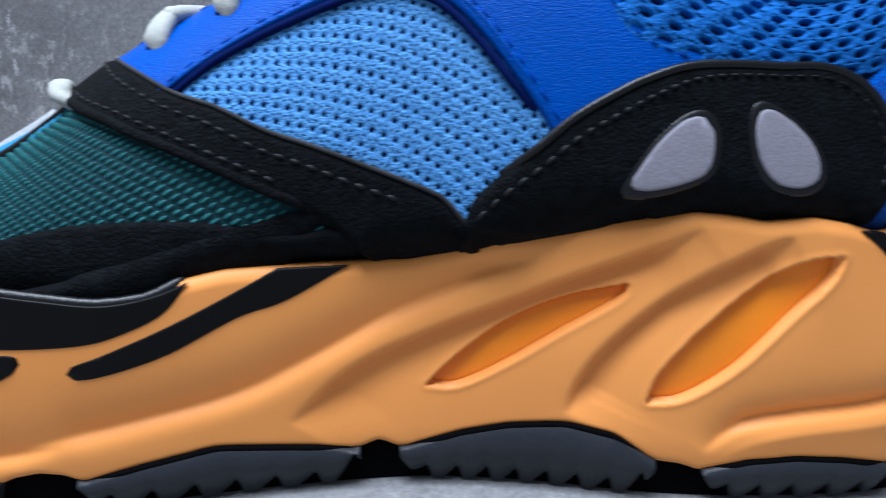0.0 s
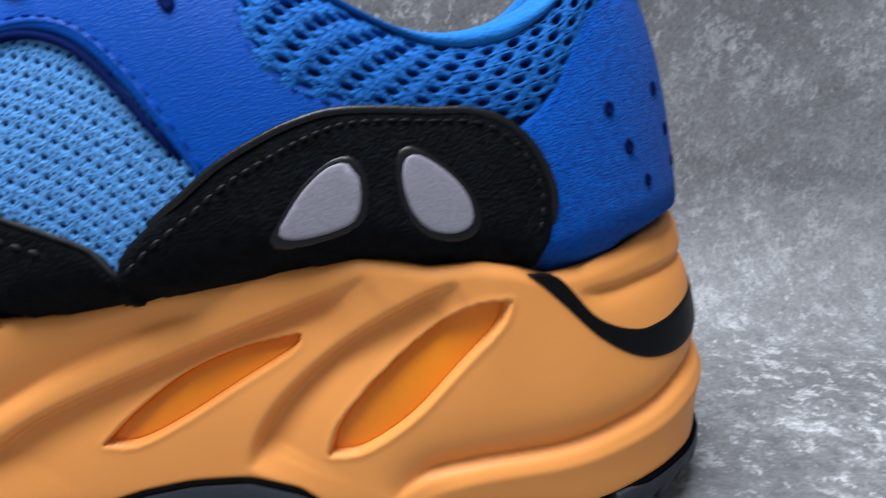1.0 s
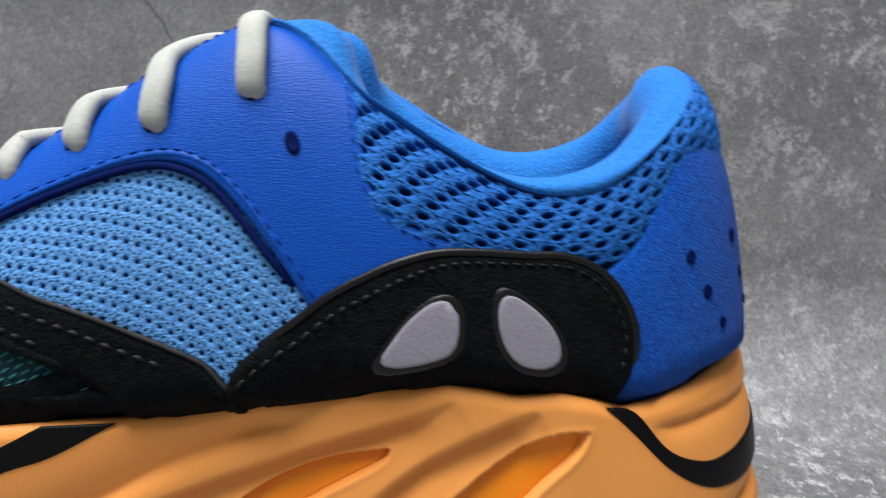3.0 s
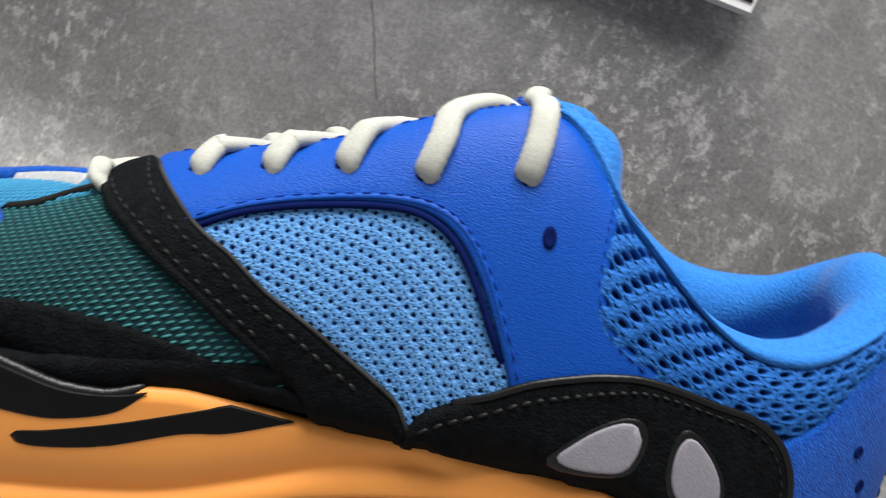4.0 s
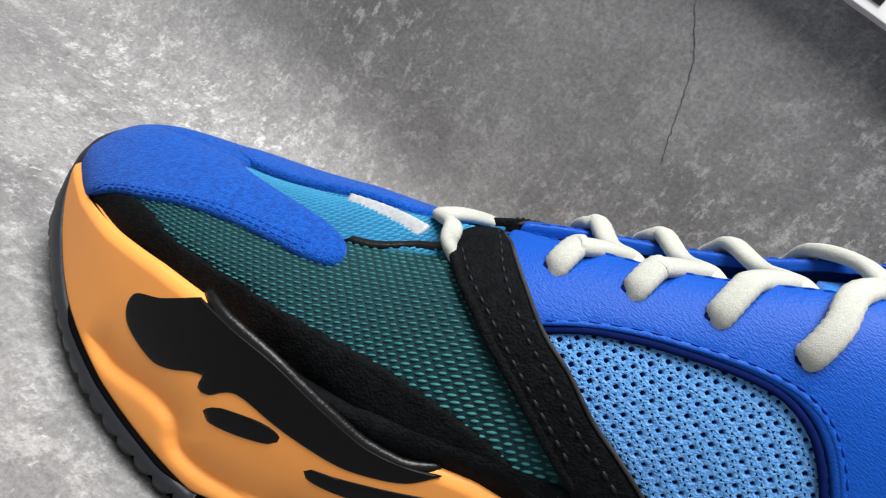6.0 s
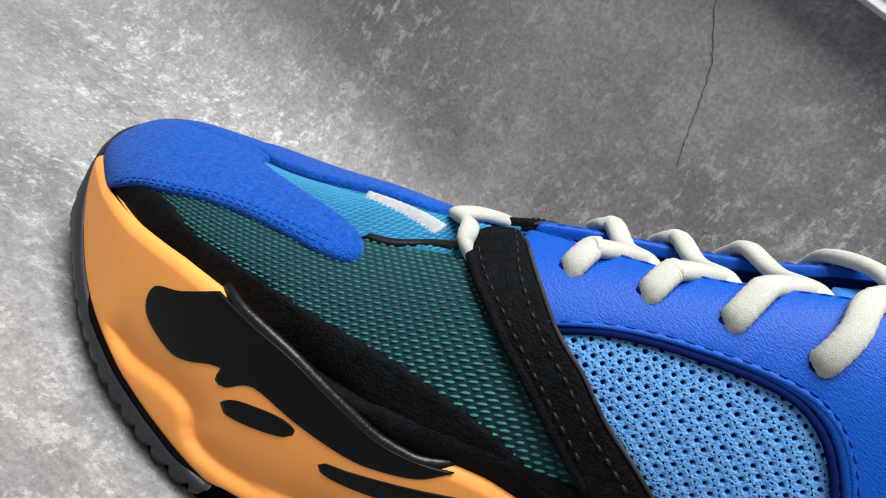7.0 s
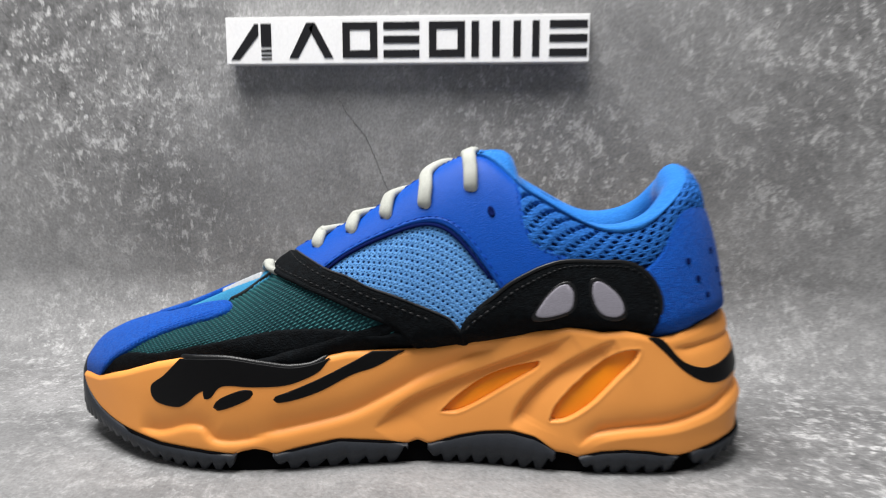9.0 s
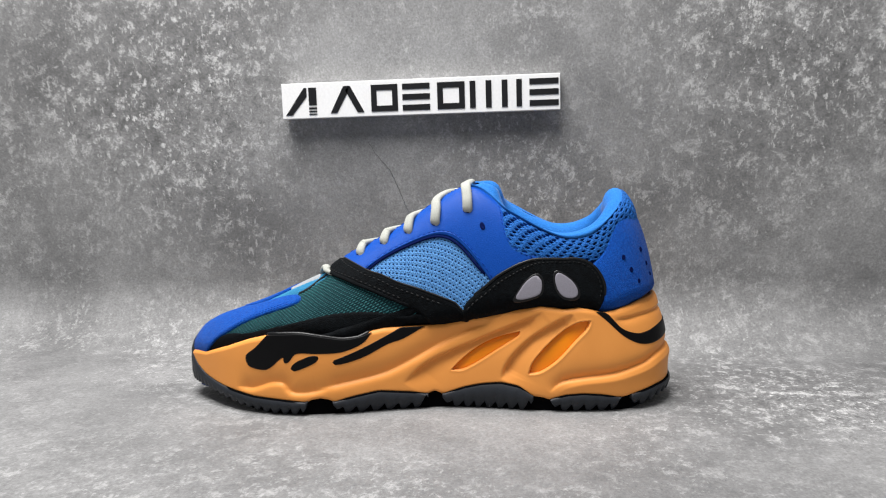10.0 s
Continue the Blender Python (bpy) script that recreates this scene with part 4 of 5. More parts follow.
# smooth blue leather eyestay round it
EYESTAY = [(0.4240, 0.990), (0.4240, 0.990), (0.4500, 0.992), (0.5000, 0.992), (0.5500, 0.992), (0.5997, 0.987), (0.6385, 0.956), (0.6638, 0.958), (0.6939, 0.970), (0.6979, 0.832), (0.6924, 0.715), (0.6930, 0.640), (0.6935, 0.552), (0.7065, 0.508), (0.7300, 0.516), (0.7490, 0.540),
           (0.7490, 0.540), (0.7334, 0.413), (0.6974, 0.271), (0.6573, 0.168), (0.6573, 0.168), (0.6468, 0.230), (0.6298, 0.305), (0.6103, 0.391), (0.5913, 0.469), (0.5737, 0.523), (0.5542, 0.557), (0.5292, 0.585), (0.5017, 0.599), (0.4791, 0.583), (0.4616, 0.541), (0.4501, 0.479), (0.4501, 0.479), (0.4321, 0.647), (0.4256, 0.842)]
eyestay = panel("eyestay", EYESTAY, BLUE_LEATHER, sneaker, 0.0016, 0.0003, 0.0010, label="smooth royal blue leather eyestay", step=0.003)
# heel counter, collar net
HEEL = [(0.81, -0.02), (0.81, -0.02), (0.81, 0.45), (0.81, 0.45), (0.8283, 0.560), (0.8383, 0.598), (0.8498, 0.648), (0.8612, 0.717), (0.8755, 0.790), (0.8884, 0.838), (0.9027, 0.846), (0.9250, 0.800), (0.9657, 0.705), (1.0, 0.690), (1.0, 0.690), (1.0, -0.02), (1.0, -0.02)]
panel("heel_counter", HEEL, BLUE_SUEDE, sneaker, 0.0015, 0.0002, 0.0014, label="royal blue suede heel counter", join=True, seam=lambda q: q[:, 0] > 0.9995, step=0.003, puff=0.0009)
COLLAR = [(0.6664, 0.958), (0.6664, 0.958), (0.6859, 0.822), (0.6784, 0.613), (0.6874, 0.449), (0.7179, 0.431), (0.7595, 0.497), (0.80, 0.57), (0.83, 0.57), (0.86, 0.66), (0.885, 0.77), (0.905, 0.79), (0.94, 0.69), (1.0, 0.62), (1.0, 0.62), (1.0, 0.99), (1.0, 0.99), (0.85, 0.99), (0.7491, 0.973)]


panel("collar_backing", COLLAR, COLLAR_BACK, sneaker, 0.0002, -0.0009, 0.0006, label="dark backing of the collar net", step=0.003, puff=0.0016)
net("collar_net", COLLAR, COLLAR_NET, sneaker, (0.0054, 0.0031), (0.0023, 0.00125), 0.0004, 0.0007, turn=0.10, puff=0.0022, margin=0.0, lean=0.5, label="bright blue padded collar net with oval holes")
# black heel overlay with two pale eyes
OVERLAY = [(0.5978, -0.020), (0.5978, -0.020), (0.6018, 0.082), (0.6073, 0.120), (0.6213, 0.152), (0.6408, 0.192), (0.6563, 0.234), (0.6819, 0.307), (0.7054, 0.385), (0.7389, 0.491), (0.7717, 0.581), (0.8007, 0.620), (0.8209, 0.560), (0.8324, 0.446), (0.8362, 0.324), (0.8319, 0.205), (0.8235, 0.13), (0.815, 0.05), (0.812, -0.02), (0.812, -0.02)]
overlay = panel("heel_overlay", OVERLAY, BLACK_SUEDE, sneaker, 0.0014, 0.0016, 0.0014, label="black nubuck heel overlay", step=0.003, depth=0.003)
EYE_A = [(0.690, 0.146), (0.6955, 0.185), (0.7075, 0.253), (0.7222, 0.317), (0.7315, 0.336), (0.7362, 0.310), (0.7354, 0.247), (0.7304, 0.196), (0.7160, 0.160), (0.698, 0.138), (0.690, 0.146)]
EYE_B = [(0.7583, 0.360), (0.7620, 0.411), (0.7690, 0.430), (0.7797, 0.404), (0.7885, 0.352), (0.7923, 0.290), (0.7908, 0.238), (0.7820, 0.206), (0.7685, 0.206), (0.7608, 0.244), (0.7580, 0.300), (0.7583, 0.360)]


def grown(points, by):
    points = points[:-1]
    c = np.mean(points, 0)
    return [tuple(c + (np.array(p) - c) * by) for p in points]


for eye in (EYE_A, EYE_B):
    panel("eye_rim", grown(eye, 1.20), BLACK_LEATHER, overlay, 0.0005, 0.0028, 0.0012, label="embossed black rim", step=0.002, depth=0.0006)
    panel("reflective_eye", grown(eye, 0.98), REFLECTIVE, overlay, 0.0003, 0.0033, 0.0006, label="pale grey reflective inset", step=0.002, depth=0.0005)
# strap
STRAP = [(0.398, 0.84), (0.398, 0.84), (0.404, 0.91), (0.4205, 0.950), (0.4205, 0.950), (0.4275, 0.880), (0.4431, 0.717), (0.4646, 0.547), (0.4862, 0.441), (0.5057, 0.351), (0.5252, 0.287), (0.5492, 0.218), (0.5722, 0.166), (0.5913, 0.126), (0.6023, 0.082), (0.6092, 0.040), (0.61, -0.02), (0.61, -0.02),
         (0.56, -0.02), (0.56, -0.02), (0.5452, 0.082), (0.5262, 0.156), (0.5072, 0.214), (0.4887, 0.281), (0.4706, 0.359), (0.4526, 0.445), (0.4381, 0.525), (0.4191, 0.631), (0.4041, 0.747)]
panel("strap", STRAP, BLACK_SUEDE, sneaker, 0.0012, 0.0012, 0.0012, label="black nubuck strap from throat to sole", step=0.003, depth=0.0025)
TRIM = [(0.335, 0.665), (0.335, 0.665), (0.3559, 0.675), (0.3795, 0.733), (0.3951, 0.749), (0.4106, 0.812), (0.4106, 0.812), (0.4111, 0.914), (0.4111, 0.914), (0.3951, 0.798), (0.3780, 0.766), (0.355, 0.71), (0.335, 0.695), (0.335, 0.695)]
panel("throat_trim", TRIM, BLACK_LEATHER, sneaker, 0.0008, 0.0004, 0.0006, label="thin black trim of the throat", step=0.002)
# toe cap with two arms
CAP = [(0.0, 0.02), (0.0, 0.02), (0.08, 0.02), (0.138, 0.04), (0.148, 0.155), (0.1677, 0.268), (0.184, 0.335), (0.2035, 0.395), (0.2288, 0.475), (0.2646, 0.527), (0.2997, 0.535), (0.3285, 0.530), (0.3457, 0.543), (0.3485, 0.585), (0.3406, 0.648), (0.3242, 0.697), (0.2959, 0.746), (0.2597, 0.790), (0.2145, 0.850), (0.175, 0.920), (0.160, 1.0), (0.160, 1.0), (0.0, 1.0), (0.0, 1.0)]
cap = panel("toe_cap", CAP, BLUE_SUEDE, sneaker, 0.0016, 0.0003, 0.0016, label="royal blue suede toe cap with two arms", join=True, seam=on_seam, step=0.003)


panel("cap_arm", [(0.16, 0.955), (0.21, 0.975), (0.26, 0.968), (0.32, 0.945), (0.37, 0.915), (0.40, 0.880), (0.405, 0.80), (0.39, 0.66), (0.34, 0.56), (0.26, 0.56), (0.18, 0.70), (0.15, 0.85)], BLUE_SUEDE, cap, 0.0018, 0.0005, 0.0016, far="only", label="royal blue suede arm of the toe cap", step=0.003)


def band_tube(name, points, lift, mat, parent, wide, high, label, surface=upper, scale=(LONG, TALL), far=True):
    line = curve(points, step=0.003, closed=False, scale=scale) / scale
    nor = outward(surface, line[:, 0], line[:, 1])
    path = surface(line[:, 0], line[:, 1]) + nor * lift
    for i, sink in ((0, 1.0), (1, 0.4), (-2, 0.4), (-1, 1.0)):
        path[i] -= nor[i] * high * sink
    tube(name, path, mat, parent, wide, high, label, nor, samples=3, ring=10)
    if far:
        tube(name, mirrored(path), mat, parent, wide, high, label, nor * (1, -1, 1), samples=3, ring=10)


# cut edge of the leather; shade of the groove beside it is painted navy
band_tube("window_edge", [(0.4601, 0.523), (0.4631, 0.537), (0.4791, 0.577), (0.5017, 0.593), (0.5292, 0.577), (0.5542, 0.551), (0.5722, 0.517), (0.5898, 0.463), (0.6083, 0.385), (0.6278, 0.299), (0.6433, 0.240)], 0.0010, RECESS_SHADE, eyestay, 0.0016, 0.0016, "cut edge of the leather, darkened for its shade")
band_tube("eyestay_bead", [(0.4561, 0.527), (0.4601, 0.553), (0.4791, 0.599), (0.5017, 0.617), (0.5292, 0.603), (0.5542, 0.577), (0.5763, 0.541), (0.5953, 0.485), (0.6148, 0.405), (0.6343, 0.315), (0.6513, 0.238)], 0.0016, BLUE_LEATHER, eyestay, 0.0013, 0.0010, "raised leather bead")
band_tube("strap_piping", [(0.400, 0.800), (0.4041, 0.755), (0.4191, 0.643), (0.4381, 0.535), (0.4526, 0.455), (0.4706, 0.369), (0.4887, 0.290), (0.5072, 0.222), (0.5262, 0.162), (0.5380, 0.115)], 0.0018, BLACK_SUEDE, sneaker, 0.0022, 0.0018, "rolled black edge of the strap")
# raw edge of the strap, painted lighter to carry its highlight
band_tube("strap_edge", [(0.4215, 0.935), (0.4275, 0.880), (0.4431, 0.717), (0.4646, 0.547), (0.4862, 0.441), (0.5057, 0.351), (0.5252, 0.287), (0.5492, 0.218), (0.5722, 0.166), (0.5913, 0.126), (0.6023, 0.082), (0.6080, 0.045)], 0.0020, EDGE_HIGHLIGHT, sneaker, 0.0009, 0.0009, "grey cut edge of the strap, its highlight in the colour")
for a, b in ((0.20, 0.374), (0.420, 0.545), (0.568, 0.714), (0.746, 0.850), (0.872, 0.985)):
    line = [(float(q), float(smooth_rows(SOLE_FOOT, np.array([q]))[0]) + 0.0003) for q in np.linspace(a, b, 14)]
    band_tube("pod_seam", line, 0.0002, BLACK_CORE, sneaker, 0.0013, 0.0016, "black seam over the rubber pod", sole_side, SOLE_SCALE)
band_tube("black_lip", [(0.306, 0.0463), (0.3138, 0.0470), (0.34, 0.0476), (0.369, 0.0476), (0.4083, 0.0454), (0.4378, 0.0437), (0.4595, 0.0446), (0.4700, 0.0466), (0.474, 0.0472)], -0.0011, BLACK_LEATHER, mid_sole, 0.0034, 0.0024, "rounded black edge of the sole", sole_side, SOLE_SCALE)

band_tube("piping", OVERLAY[4:16], 0.0026, BLACK_LEATHER, overlay, 0.0016, 0.0014, "raised black piping")


def shifted(points, du=0.0, dw=0.0):
    return [(a + du, b + dw) for a, b in points]


# seams
ARC = [(0.4561, 0.527), (0.4616, 0.555), (0.4791, 0.599), (0.5017, 0.617), (0.5292, 0.601), (0.5542, 0.577), (0.5758, 0.541), (0.5943, 0.485), (0.6143, 0.405), (0.6338, 0.315), (0.6513, 0.234)]
stitches("stitching", shifted(ARC, 0.0008, 0.010), STITCH, eyestay, 0.0019, label="blue seam stitches with their shade in the colour")
stitches("stitching", [(0.6889, 0.926), (0.6899, 0.818), (0.6859, 0.721), (0.6855, 0.640), (0.6862, 0.540), (0.7010, 0.480), (0.7280, 0.482)], STITCH, eyestay, 0.0019, label="blue seam stitches with their shade in the colour")
stitches("stitching", [(0.4336, 0.978), (0.4800, 0.960), (0.5500, 0.960), (0.6238, 0.985), (0.6488, 0.970)], STITCH, eyestay, 0.0019, label="blue seam stitches with their shade in the colour")
stitches("stitching", [(0.6073, 0.086), (0.6233, 0.122), (0.6423, 0.160), (0.6583, 0.202), (0.6849, 0.275), (0.7084, 0.353), (0.7399, 0.459), (0.7717, 0.545), (0.7989, 0.579), (0.8160, 0.530), (0.8260, 0.435), (0.8295, 0.324), (0.8250, 0.215)], BLACK_STITCH, overlay, 0.0031, label="grey-black seam stitches")
stitches("stitching", [(0.4190, 0.925), (0.4251, 0.842), (0.4386, 0.681), (0.4606, 0.517), (0.4821, 0.411), (0.5017, 0.321), (0.5212, 0.257), (0.5452, 0.188), (0.5677, 0.138)], BLACK_STITCH, sneaker, 0.0024, label="grey-black seam stitches on the strap")
stitches("stitching", [(0.4091, 0.760), (0.4231, 0.655), (0.4421, 0.547), (0.4566, 0.467), (0.4746, 0.379), (0.4927, 0.301), (0.5112, 0.234)], BLACK_STITCH, sneaker, 0.0024, label="grey-black seam stitches on the strap")
stitches("stitching", [(0.152, 0.20), (0.1710, 0.305), (0.187, 0.370), (0.2065, 0.428), (0.2308, 0.503), (0.2646, 0.550), (0.2997, 0.558), (0.3270, 0.556)], CAP_STITCH, cap, 0.0018, pitch=0.0022, label="blue seam stitches with their shade in the colour")
stitches("stitching", [(0.154, 0.25), (0.1730, 0.340), (0.189, 0.400), (0.2085, 0.455), (0.2320, 0.528), (0.2646, 0.574), (0.2997, 0.582), (0.3250, 0.584)], CAP_STITCH, cap, 0.0018, pitch=0.0022, label="blue seam stitches with their shade in the colour")
stitches("stitching", [(0.838, 0.555), (0.848, 0.600), (0.8595, 0.655), (0.871, 0.72), (0.884, 0.785), (0.896, 0.812), (0.912, 0.800)], STITCH, sneaker, 0.0017, pitch=0.0022, label="blue seam stitches of the heel with their shade in the colour")


def disc(name, u, w, radius, lift, mat, parent, label):
    """A small round hole punched in a panel: a shallow dish with a soft rim, the hole's shade painted dark."""
    k = 18
    a = np.arange(k) * 2 * math.pi / k
    P, H = [(u * LONG, w * TALL)], [lift - 0.0002]
    for r, h in ((0.6, -0.0001), (0.9, 0.0001), (1.15, -0.0003)):
        P += [(u * LONG + math.cos(q) * radius * r, w * TALL + math.sin(q) * radius * r) for q in a]
        H += [lift + h] * k
    uv = np.array(P) / (LONG, TALL)
    verts = upper(uv[:, 0], uv[:, 1]) + outward(upper, uv[:, 0], uv[:, 1]) * np.array(H)[:, None]
    faces = [(0, 1 + i, 1 + (i + 1) % k) for i in range(k)]
    for r in range(2):
        b = 1 + r * k
        faces += [(b + i, b + k + i, b + k + (i + 1) % k, b + (i + 1) % k) for i in range(k)]
    mesh_object(name, verts, faces, mat, parent, label)
    mesh_object(name, mirrored(verts), [f[::-1] for f in faces], mat, parent, label)


disc("punched_hole", 0.6438, 0.525, 0.0014, 0.0024, RECESS_SHADE, eyestay, "dark disc for the shade of a punched hole")
for u, w, r in ((0.8825, 0.528, 0.0013), (0.9265, 0.507, 0.0012), (0.892, 0.407, 0.0013), (0.9359, 0.397, 0.0010), (0.9039, 0.307, 0.0010), (0.9436, 0.316, 0.0008)):
    disc("punched_hole", u, w, r * 0.9, 0.0029, RECESS_SHADE, sneaker, "dark disc for the shade of a punched hole in the heel")


RIM_SEAM = [(0.640, 0.955), (0.735, 0.962), (0.767, 0.950), (0.7797, 0.938), (0.797, 0.908), (0.8155, 0.890), (0.838, 0.888), (0.858, 0.922), (0.877, 0.952), (0.90, 0.960), (1.0, 0.960)]


def lining():
    """Padded lining rolled over the rim of the collar and down inside."""
    u = np.linspace(0.640, 1, 110)
    rim, out = upper(u, np.full(110, 0.995)), outward(upper, u, np.full(110, 0.9))
    flat = rim - np.stack([np.clip(rim[:, 0], 0.060, 0.092), MID + 0 * u, rim[:, 2]], 1)
    flat[:, 2] = 0
    flat /= np.linalg.norm(flat, axis=1, keepdims=True)
    front = np.exp(-((u - 0.672) / 0.026) ** 2)
    way = np.gradient(rim[:, [0, 2]], axis=0)
    way /= np.linalg.norm(way, axis=1, keepdims=True)
    lift = np.stack([-way[:, 1], 0 * u, way[:, 0]], 1) * (0.0058 * front)[:, None]
    foot = np.interp(u, near(RIM_SEAM, 0), near(RIM_SEAM, 1))
    out = out * (1 - 0.65 * np.clip((u - 0.86) / 0.06, 0, 1))[:, None]
    rows = [upper(u, foot) + out * 0.0012, upper(u, foot * 0.88 + 0.12 * 0.985) + out * 0.0030, upper(u, foot * 0.55 + 0.45 * 0.985) + out * 0.0036, upper(u, np.full(110, 0.985)) + out * 0.0027]
    for off, dz in ((0.0008, 0.0002), (-0.0006, 0.0009), (-0.0024, 0.0010), (-0.0044, 0.0), (-0.0062, -0.0022), (-0.0074, -0.0055), (-0.0080, -0.0095), (-0.0074, -0.0140), (-0.0052, -0.0185), (-0.0030, -0.0240), (-0.0022, -0.0330), (-0.0022, -0.0580)):
        off = off * (1 + 0.22 * np.clip((rim[:, :1] - 0.06) / 0.03, 0, 1)) if off < -0.002 else off
        rows.append(rim + flat * off + np.stack([0 * u, 0 * u, dz + 0 * u], 1) + lift * max(0.0, min(1.0, 1 + dz / 0.012)))
    G = np.stack(rows, 1)
    G[..., 1] = np.minimum(G[..., 1], MID)
    n, m = G.shape[:2]
    verts = G.reshape(-1, 3)
    faces = [(i * m + j, (i + 1) * m + j, (i + 1) * m + j + 1, i * m + j + 1) for i in range(n - 1) for j in range(m - 1)]
    k = len(verts)
    ob = mesh_object("collar_lining", np.vstack([verts, mirrored(verts)]), faces + [tuple(q + k for q in f[::-1]) for f in faces], LINING, sneaker, "soft light blue padded collar lining")
    bm = bmesh.new()
    bm.from_mesh(ob.data)
    bmesh.ops.remove_doubles(bm, verts=bm.verts, dist=0.0003)
    bm.to_mesh(ob.data)
    bm.free()
    ob.data.polygons.foreach_set("use_smooth", [True] * len(ob.data.polygons))


lining()
band_tube("collar_seam", [p for p in RIM_SEAM if 0.7 < p[0] < 0.89], 0.0020, COLLAR_BACK, sneaker, 0.0008, 0.0008, "dark sewn groove under the collar roll")


def slab(name, centre, half, thick, mat, label):
    """A padded strip along a centre line in the shoe's middle plane: half widths and thickness by station."""
    c = np.array(centre, float)
    n, k = 60, 20
    t = np.linspace(0, len(c) - 1, n)
    i = np.minimum(t.astype(int), len(c) - 2)
    f = (t - i)[:, None]
    ext = np.vstack([2 * c[0] - c[1], c, 2 * c[-1] - c[-2]])
    a, b, d, e = ext[i], ext[i + 1], ext[i + 2], ext[i + 3]
    C = 0.5 * (2 * b + (d - a) * f + (2 * a - 5 * b + 4 * d - e) * f * f + (3 * b - 3 * d + e - a) * f ** 3)
    T = np.gradient(C, axis=0)
    T /= np.linalg.norm(T, axis=1, keepdims=True)
    S = np.array((0, 1.0, 0))
    N = np.cross(T, S)
    N *= -1
    N = np.where((N[:, 2:3] < 0) & (np.arange(n)[:, None] < n * 0.6), -N, N)
    ang = np.arange(k) * 2 * math.pi / k
    cx, cy = np.sign(np.cos(ang)) * np.abs(np.cos(ang)) ** 0.6, np.sign(np.sin(ang)) * np.abs(np.sin(ang)) ** 0.8
    hw, th = np.interp(t, range(len(half)), half), np.interp(t, range(len(thick)), thick)
    bow = -0.25 * cx ** 2
    verts = (C[:, None] + S * (cx[None, :, None] * hw[:, None, None]) + N[:, None] * ((cy * 0.5)[None, :, None] * th[:, None, None] + bow[None, :, None] * (hw[:, None, None] * 0.5))).reshape(-1, 3)
    faces = [(q * k + j, q * k + (j + 1) % k, (q + 1) * k + (j + 1) % k, (q + 1) * k + j) for q in range(n - 1) for j in range(k)]
    faces += [tuple(range(k))[::-1], tuple((n - 1) * k + j for j in range(k))]
    return mesh_object(name, verts, faces, mat, sneaker, label)


slab("tongue", [(-0.050, MID, 0.070), (-0.030, MID, 0.082), (-0.005, MID, 0.096), (0.020, MID, 0.1110), (0.034, MID, 0.1210), (0.0430, MID, 0.1270)], (0.009, 0.012, 0.014, 0.015, 0.016, 0.011), (0.004, 0.005, 0.006, 0.007, 0.009, 0.006), LINING, "light blue padded tongue")
slab("insole", [(-0.06, MID, 0.046), (-0.02, MID, 0.048), (0.03, MID, 0.052), (0.08, MID, 0.055), (0.122, MID, 0.056)], (0.026, 0.026, 0.024, 0.025, 0.016), (0.004, 0.004, 0.004, 0.004, 0.004), LINING, "light blue insole")


def on_upper(u, w, h):
    p = upper(np.array([u]), np.array([w]))[0]
    return p + outward(upper, np.array([u]), np.array([min(w, 0.98)]))[0] * h


def flip(p):
    return mirrored(np.array([p]))[0]


EYELETS = [(0.4543, 0.80), (0.4857, 0.787), (0.5207, 0.748), (0.5614, 0.665), (0.6207, 0.658)]


def lace_runs():
    """Cream cord from eyelet to eyelet, crossing over the tongue."""
    for i, (u, w) in enumerate(EYELETS):
        last = i == len(EYELETS) - 1
        v = EYELETS[i + 1][0] if not last else u + 0.004
        for far in (False, True):
            drop = -0.0015 if far else 0.0
            down = np.array((0, 0, drop))
            pts = [on_upper(u - 0.002, w - 0.02, -0.0022), on_upper(u, w, 0.0024), on_upper(u + 0.003, w + 0.10, 0.0036), on_upper(u + 0.006, 0.93, 0.0030) - down]
            ups = [outward(upper, np.array([a]), np.array([b]))[0] for a, b in ((u, w), (u, w), (u, w + 0.1), (u, 0.93))]
            mid_u = u * 0.55 + v * 0.45
            e = on_upper(mid_u, 0.995, 0.0)
            if last:
                if far:
                    continue
                pts += [np.array((e[0], MID, e[2] + 0.0018)), flip(on_upper(u + 0.007, 0.93, 0.0032)), flip(on_upper(u + 0.003, w + 0.10, 0.0036)), flip(on_upper(u, w, 0.0024)), flip(on_upper(u - 0.002, w - 0.02, -0.0022))]
                ups += [(0, 0, 1)] + [np.array((q[0], -q[1], q[2])) for q in ups[::-1]]
            else:
                high = 0.0020 if i == 3 else 0.0002
                f = on_upper(v - 0.004, 0.995, 0.0)
                pts += [np.array((e[0], e[1] * 0.55 + MID * 0.45, e[2] + high - drop)), np.array((f[0], MID + 0.004, f[2] - 0.0050 - drop)), flip(on_upper(v, 0.95, -0.0080))]
                ups += [(-0.3, 0, 1), (-0.3, 0.2, 1), (-0.3, 0.5, 1)]
            if far:
                pts, ups = [flip(p) for p in pts], [np.array((q[0], -q[1], q[2])) for q in ups]
            tube("lace", pts, LACE, sneaker, 0.0058, 0.0037, "round cream cotton lace", ups)


lace_runs()
# dark discs painted as the shade where the laces enter
for u, w in EYELETS:
    disc("eyelet", u, w - 0.008, 0.0018, 0.0021, RECESS_SHADE, eyestay, "dark disc for the shade of a lace eyelet")
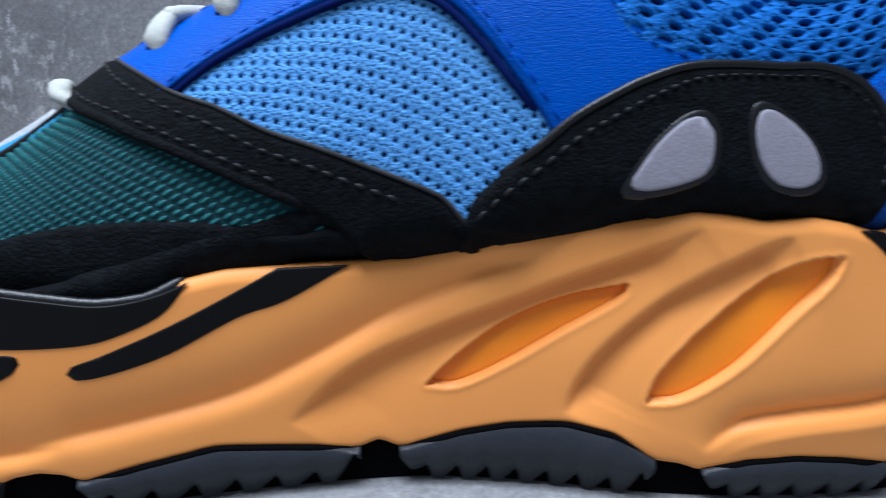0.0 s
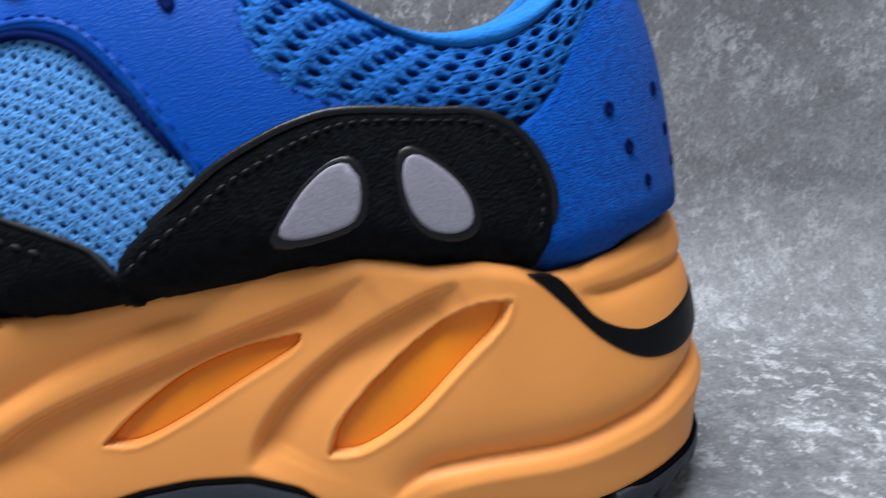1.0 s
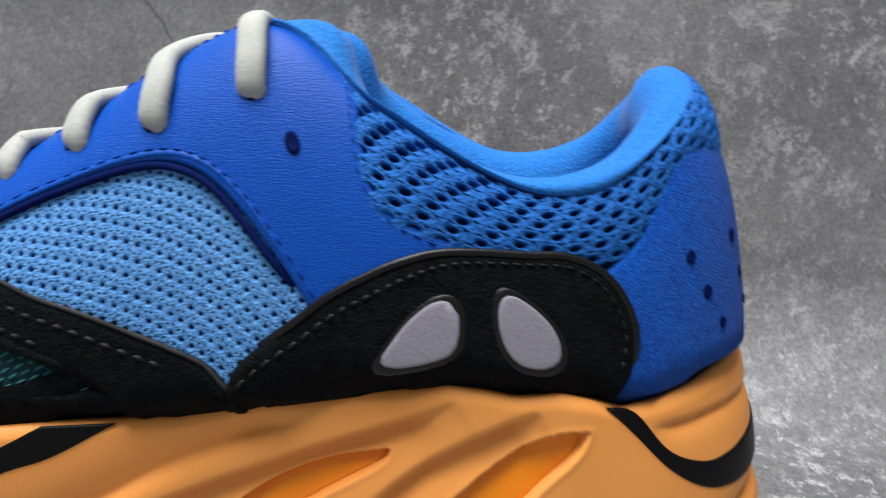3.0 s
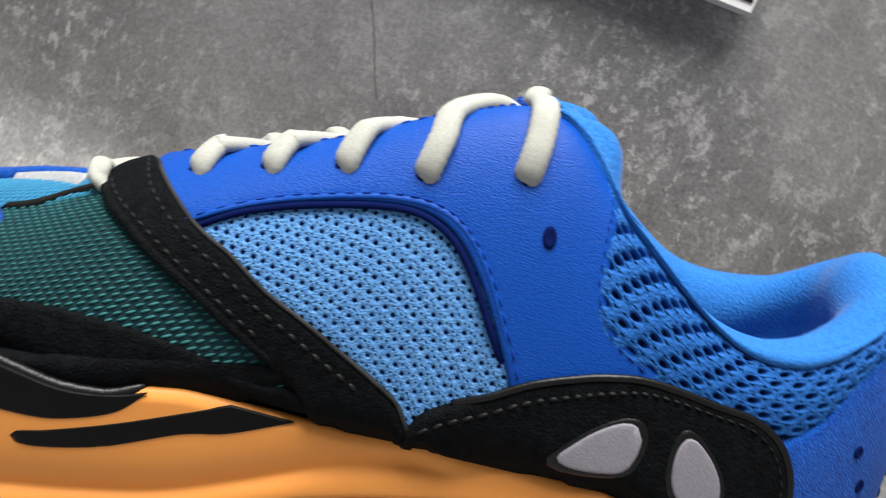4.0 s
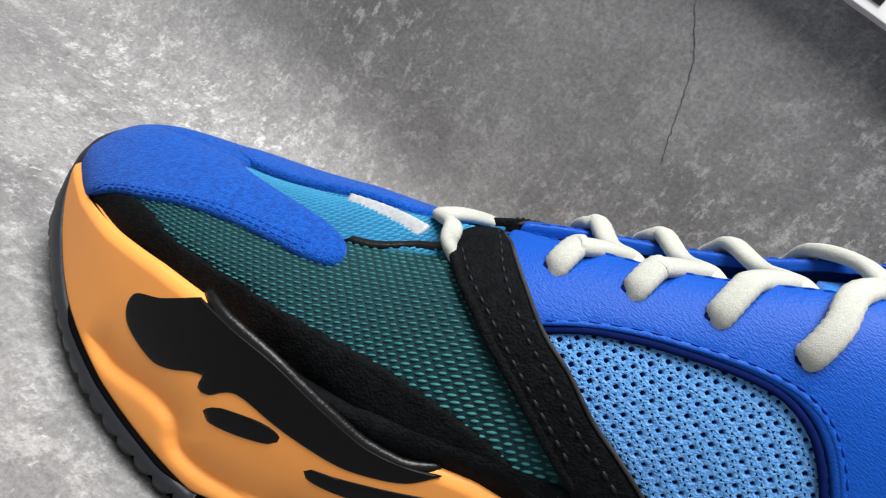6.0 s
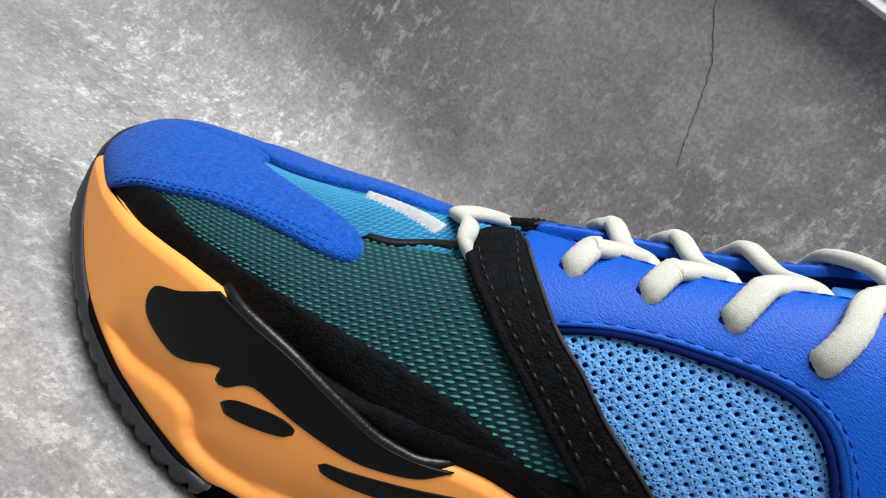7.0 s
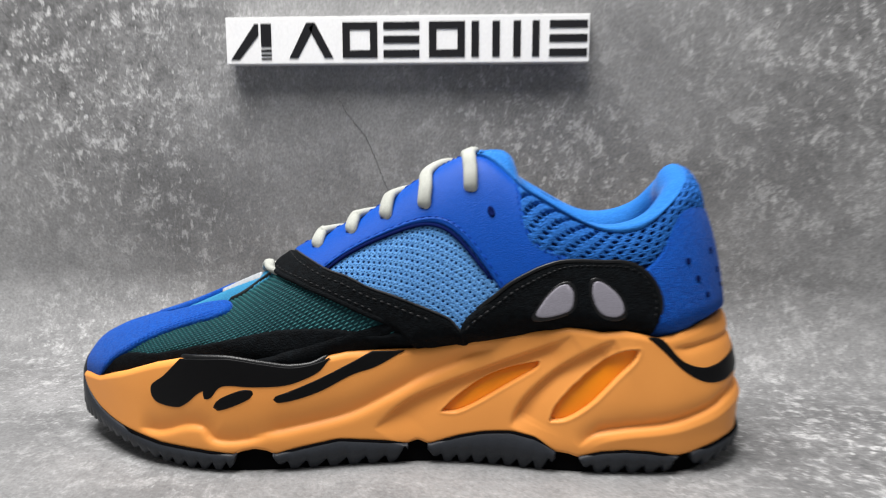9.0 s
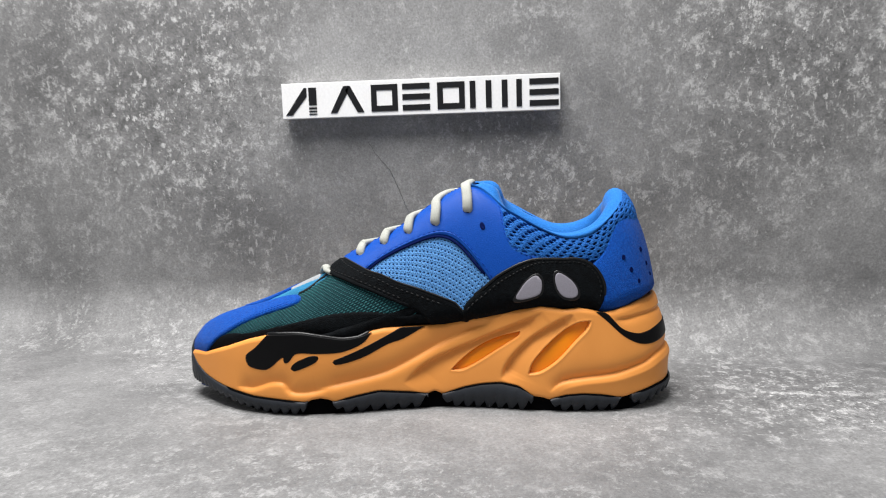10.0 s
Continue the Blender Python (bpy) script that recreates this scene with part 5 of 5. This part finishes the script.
# the lowest lace and the white tab on the vamp
tube("lace", [on_upper(0.408, 0.735, -0.0015), on_upper(0.402, 0.755, 0.0030), on_upper(0.397, 0.83, 0.0040), np.array((-0.0575, -0.004, 0.0765)), np.array((-0.054, 0.004, 0.0775)), flip(on_upper(0.405, 0.86, 0.0010)), flip(on_upper(0.408, 0.74, -0.001))], LACE, sneaker, 0.0044, 0.0028, "cream cotton lace at the throat")
tube("lace_tab", [np.array((-0.0775, -0.0060, 0.0650)), np.array((-0.070, -0.008, 0.0688)), np.array((-0.063, -0.011, 0.0722)), np.array((-0.0570, -0.015, 0.0750))], AGLET, sneaker, 0.0042, 0.0015, "flat white lace tab on the vamp", [(-0.3, -0.9, 0.8)] * 4, flat=4.0)


def wall_crack(line, seed):
    """A hairline crack in the wall's face."""
    rnd = random.Random(seed)
    pts = []
    for (x0, z0), (x1, z1) in zip(line[:-1], line[1:]):
        for i in range(14):
            pts.append((x0 + (x1 - x0) * i / 14 + rnd.uniform(-0.0004, 0.0004), z0 + (z1 - z0) * i / 14))
    bm = bmesh.new()
    rows = []
    for i, (x, z) in enumerate(pts):
        w = 0.00022 * (0.5 + rnd.random()) * min(1, i / 5, (len(pts) - 1 - i) / 5)
        rows.append([bm.verts.new((x - w, WALL_Y + 0.0001, z)), bm.verts.new((x - w * 0.5, WALL_Y - 0.0003, z)), bm.verts.new((x + w * 0.5, WALL_Y - 0.0003, z)), bm.verts.new((x + w, WALL_Y + 0.0001, z))])
    for p, q in zip(rows[:-1], rows[1:]):
        for j in range(3):
            bm.faces.new((p[j], p[j + 1], q[j + 1], q[j]))
    bmesh.ops.recalc_face_normals(bm, faces=bm.faces)
    part("crack", bm, CRACK, bpy.data.objects["wall_north"], "thin dark hairline crack")


wall_crack([(-0.0525, 0.158), (-0.0460, 0.147), (-0.0350, 0.134), (-0.0270, 0.115), (-0.0200, 0.098)], 4)


# ---- the sign ----
def sign():
    """White board with plain black shapes in place of its mark and name."""
    root = tagged(new("wall_sign"), "white rectangular sign board with black printed shapes on the wall", "sign")
    tilt = math.radians(-0.65)
    root.matrix_world = pose(-0.0105, WALL_Y - 0.0005, 0.1888, 0, math.degrees(tilt), 0)
    w, h, d = 0.1037, 0.0130, 0.0115
    bm = bmesh.new()
    box(bm, (-w, -d, -h), (w, 0, h), 0.0004)
    part("board", bm, SIGN_WHITE, root)

    def plate(name, outlines):
        bm = bmesh.new()
        for o in outlines:
            front = [bm.verts.new((x, -d - 0.0004, z)) for x, z in o]
            back = [bm.verts.new((x, -d + 0.0002, z)) for x, z in o]
            bm.faces.new(front)
            for i in range(len(o)):
                j = (i + 1) % len(o)
                bm.faces.new((front[j], front[i], back[i], back[j]))
        bmesh.ops.recalc_face_normals(bm, faces=bm.faces)
        part(name, bm, SIGN_BLACK, root)

    def bar(x0, x1, z0, z1):
        return [(x0, z0), (x1, z0), (x1, z1), (x0, z1)]

    # emblem: slanted wedge and upright with three ticks
    plate("emblem", [[(-0.1010, -0.0105), (-0.0960, -0.0105), (-0.0845, 0.0030), (-0.0845, 0.0095), (-0.0865, 0.0095)], bar(-0.0830, -0.0770, -0.0035, 0.0095), bar(-0.0830, -0.0770, -0.0064, -0.0049), bar(-0.0830, -0.0770, -0.0086, -0.0075), bar(-0.0830, -0.0770, -0.0105, -0.0097)])
    z0, z1, s = -0.0098, 0.0098, 0.0042
    slots = ((-0.0666, 0.0256), (-0.0355, 0.0200), (-0.0120, 0.0205), (0.0140, 0.0203), (0.0380, 0.0276), (0.0720, 0.0040), (0.0815, 0.0210))
    for k, (a, width) in enumerate(slots):
        b, m = a + width, a + width / 2
        if k == 0:      # open wedge
            shapes = [[(a, z0), (a + s * 1.2, z0), (m + 0.0006, z1 - 0.005), (m + 0.002, z1), (m - 0.0025, z1)], [(b - s * 1.2, z0), (b, z0), (m + 0.0025, z1), (m - 0.0012, z1 - 0.003)]]
        elif k == 4:    # row of posts
            shapes = [bar(a, a + s, z0, z1), bar(m - s * 0.5, m + s * 0.5, z0, z1), bar(b - s, b, z0, z1)]
        elif k == 5:    # post
            shapes = [bar(a, b, z0, z1)]
        elif k in (2, 6):    # stacked bars
            shapes = [bar(a, b, z1 - s, z1), bar(a, b, -0.0020, 0.0022), bar(a, b, z0, z0 + s)]
        else:           # open frame
            shapes = [bar(a, a + s, z0, z1), bar(a + s, b - s, z1 - s, z1), bar(a + s, b - s, z0, z0 + s), bar(b - s, b, z0, z1)]
        plate("name_bar", shapes)


sign()
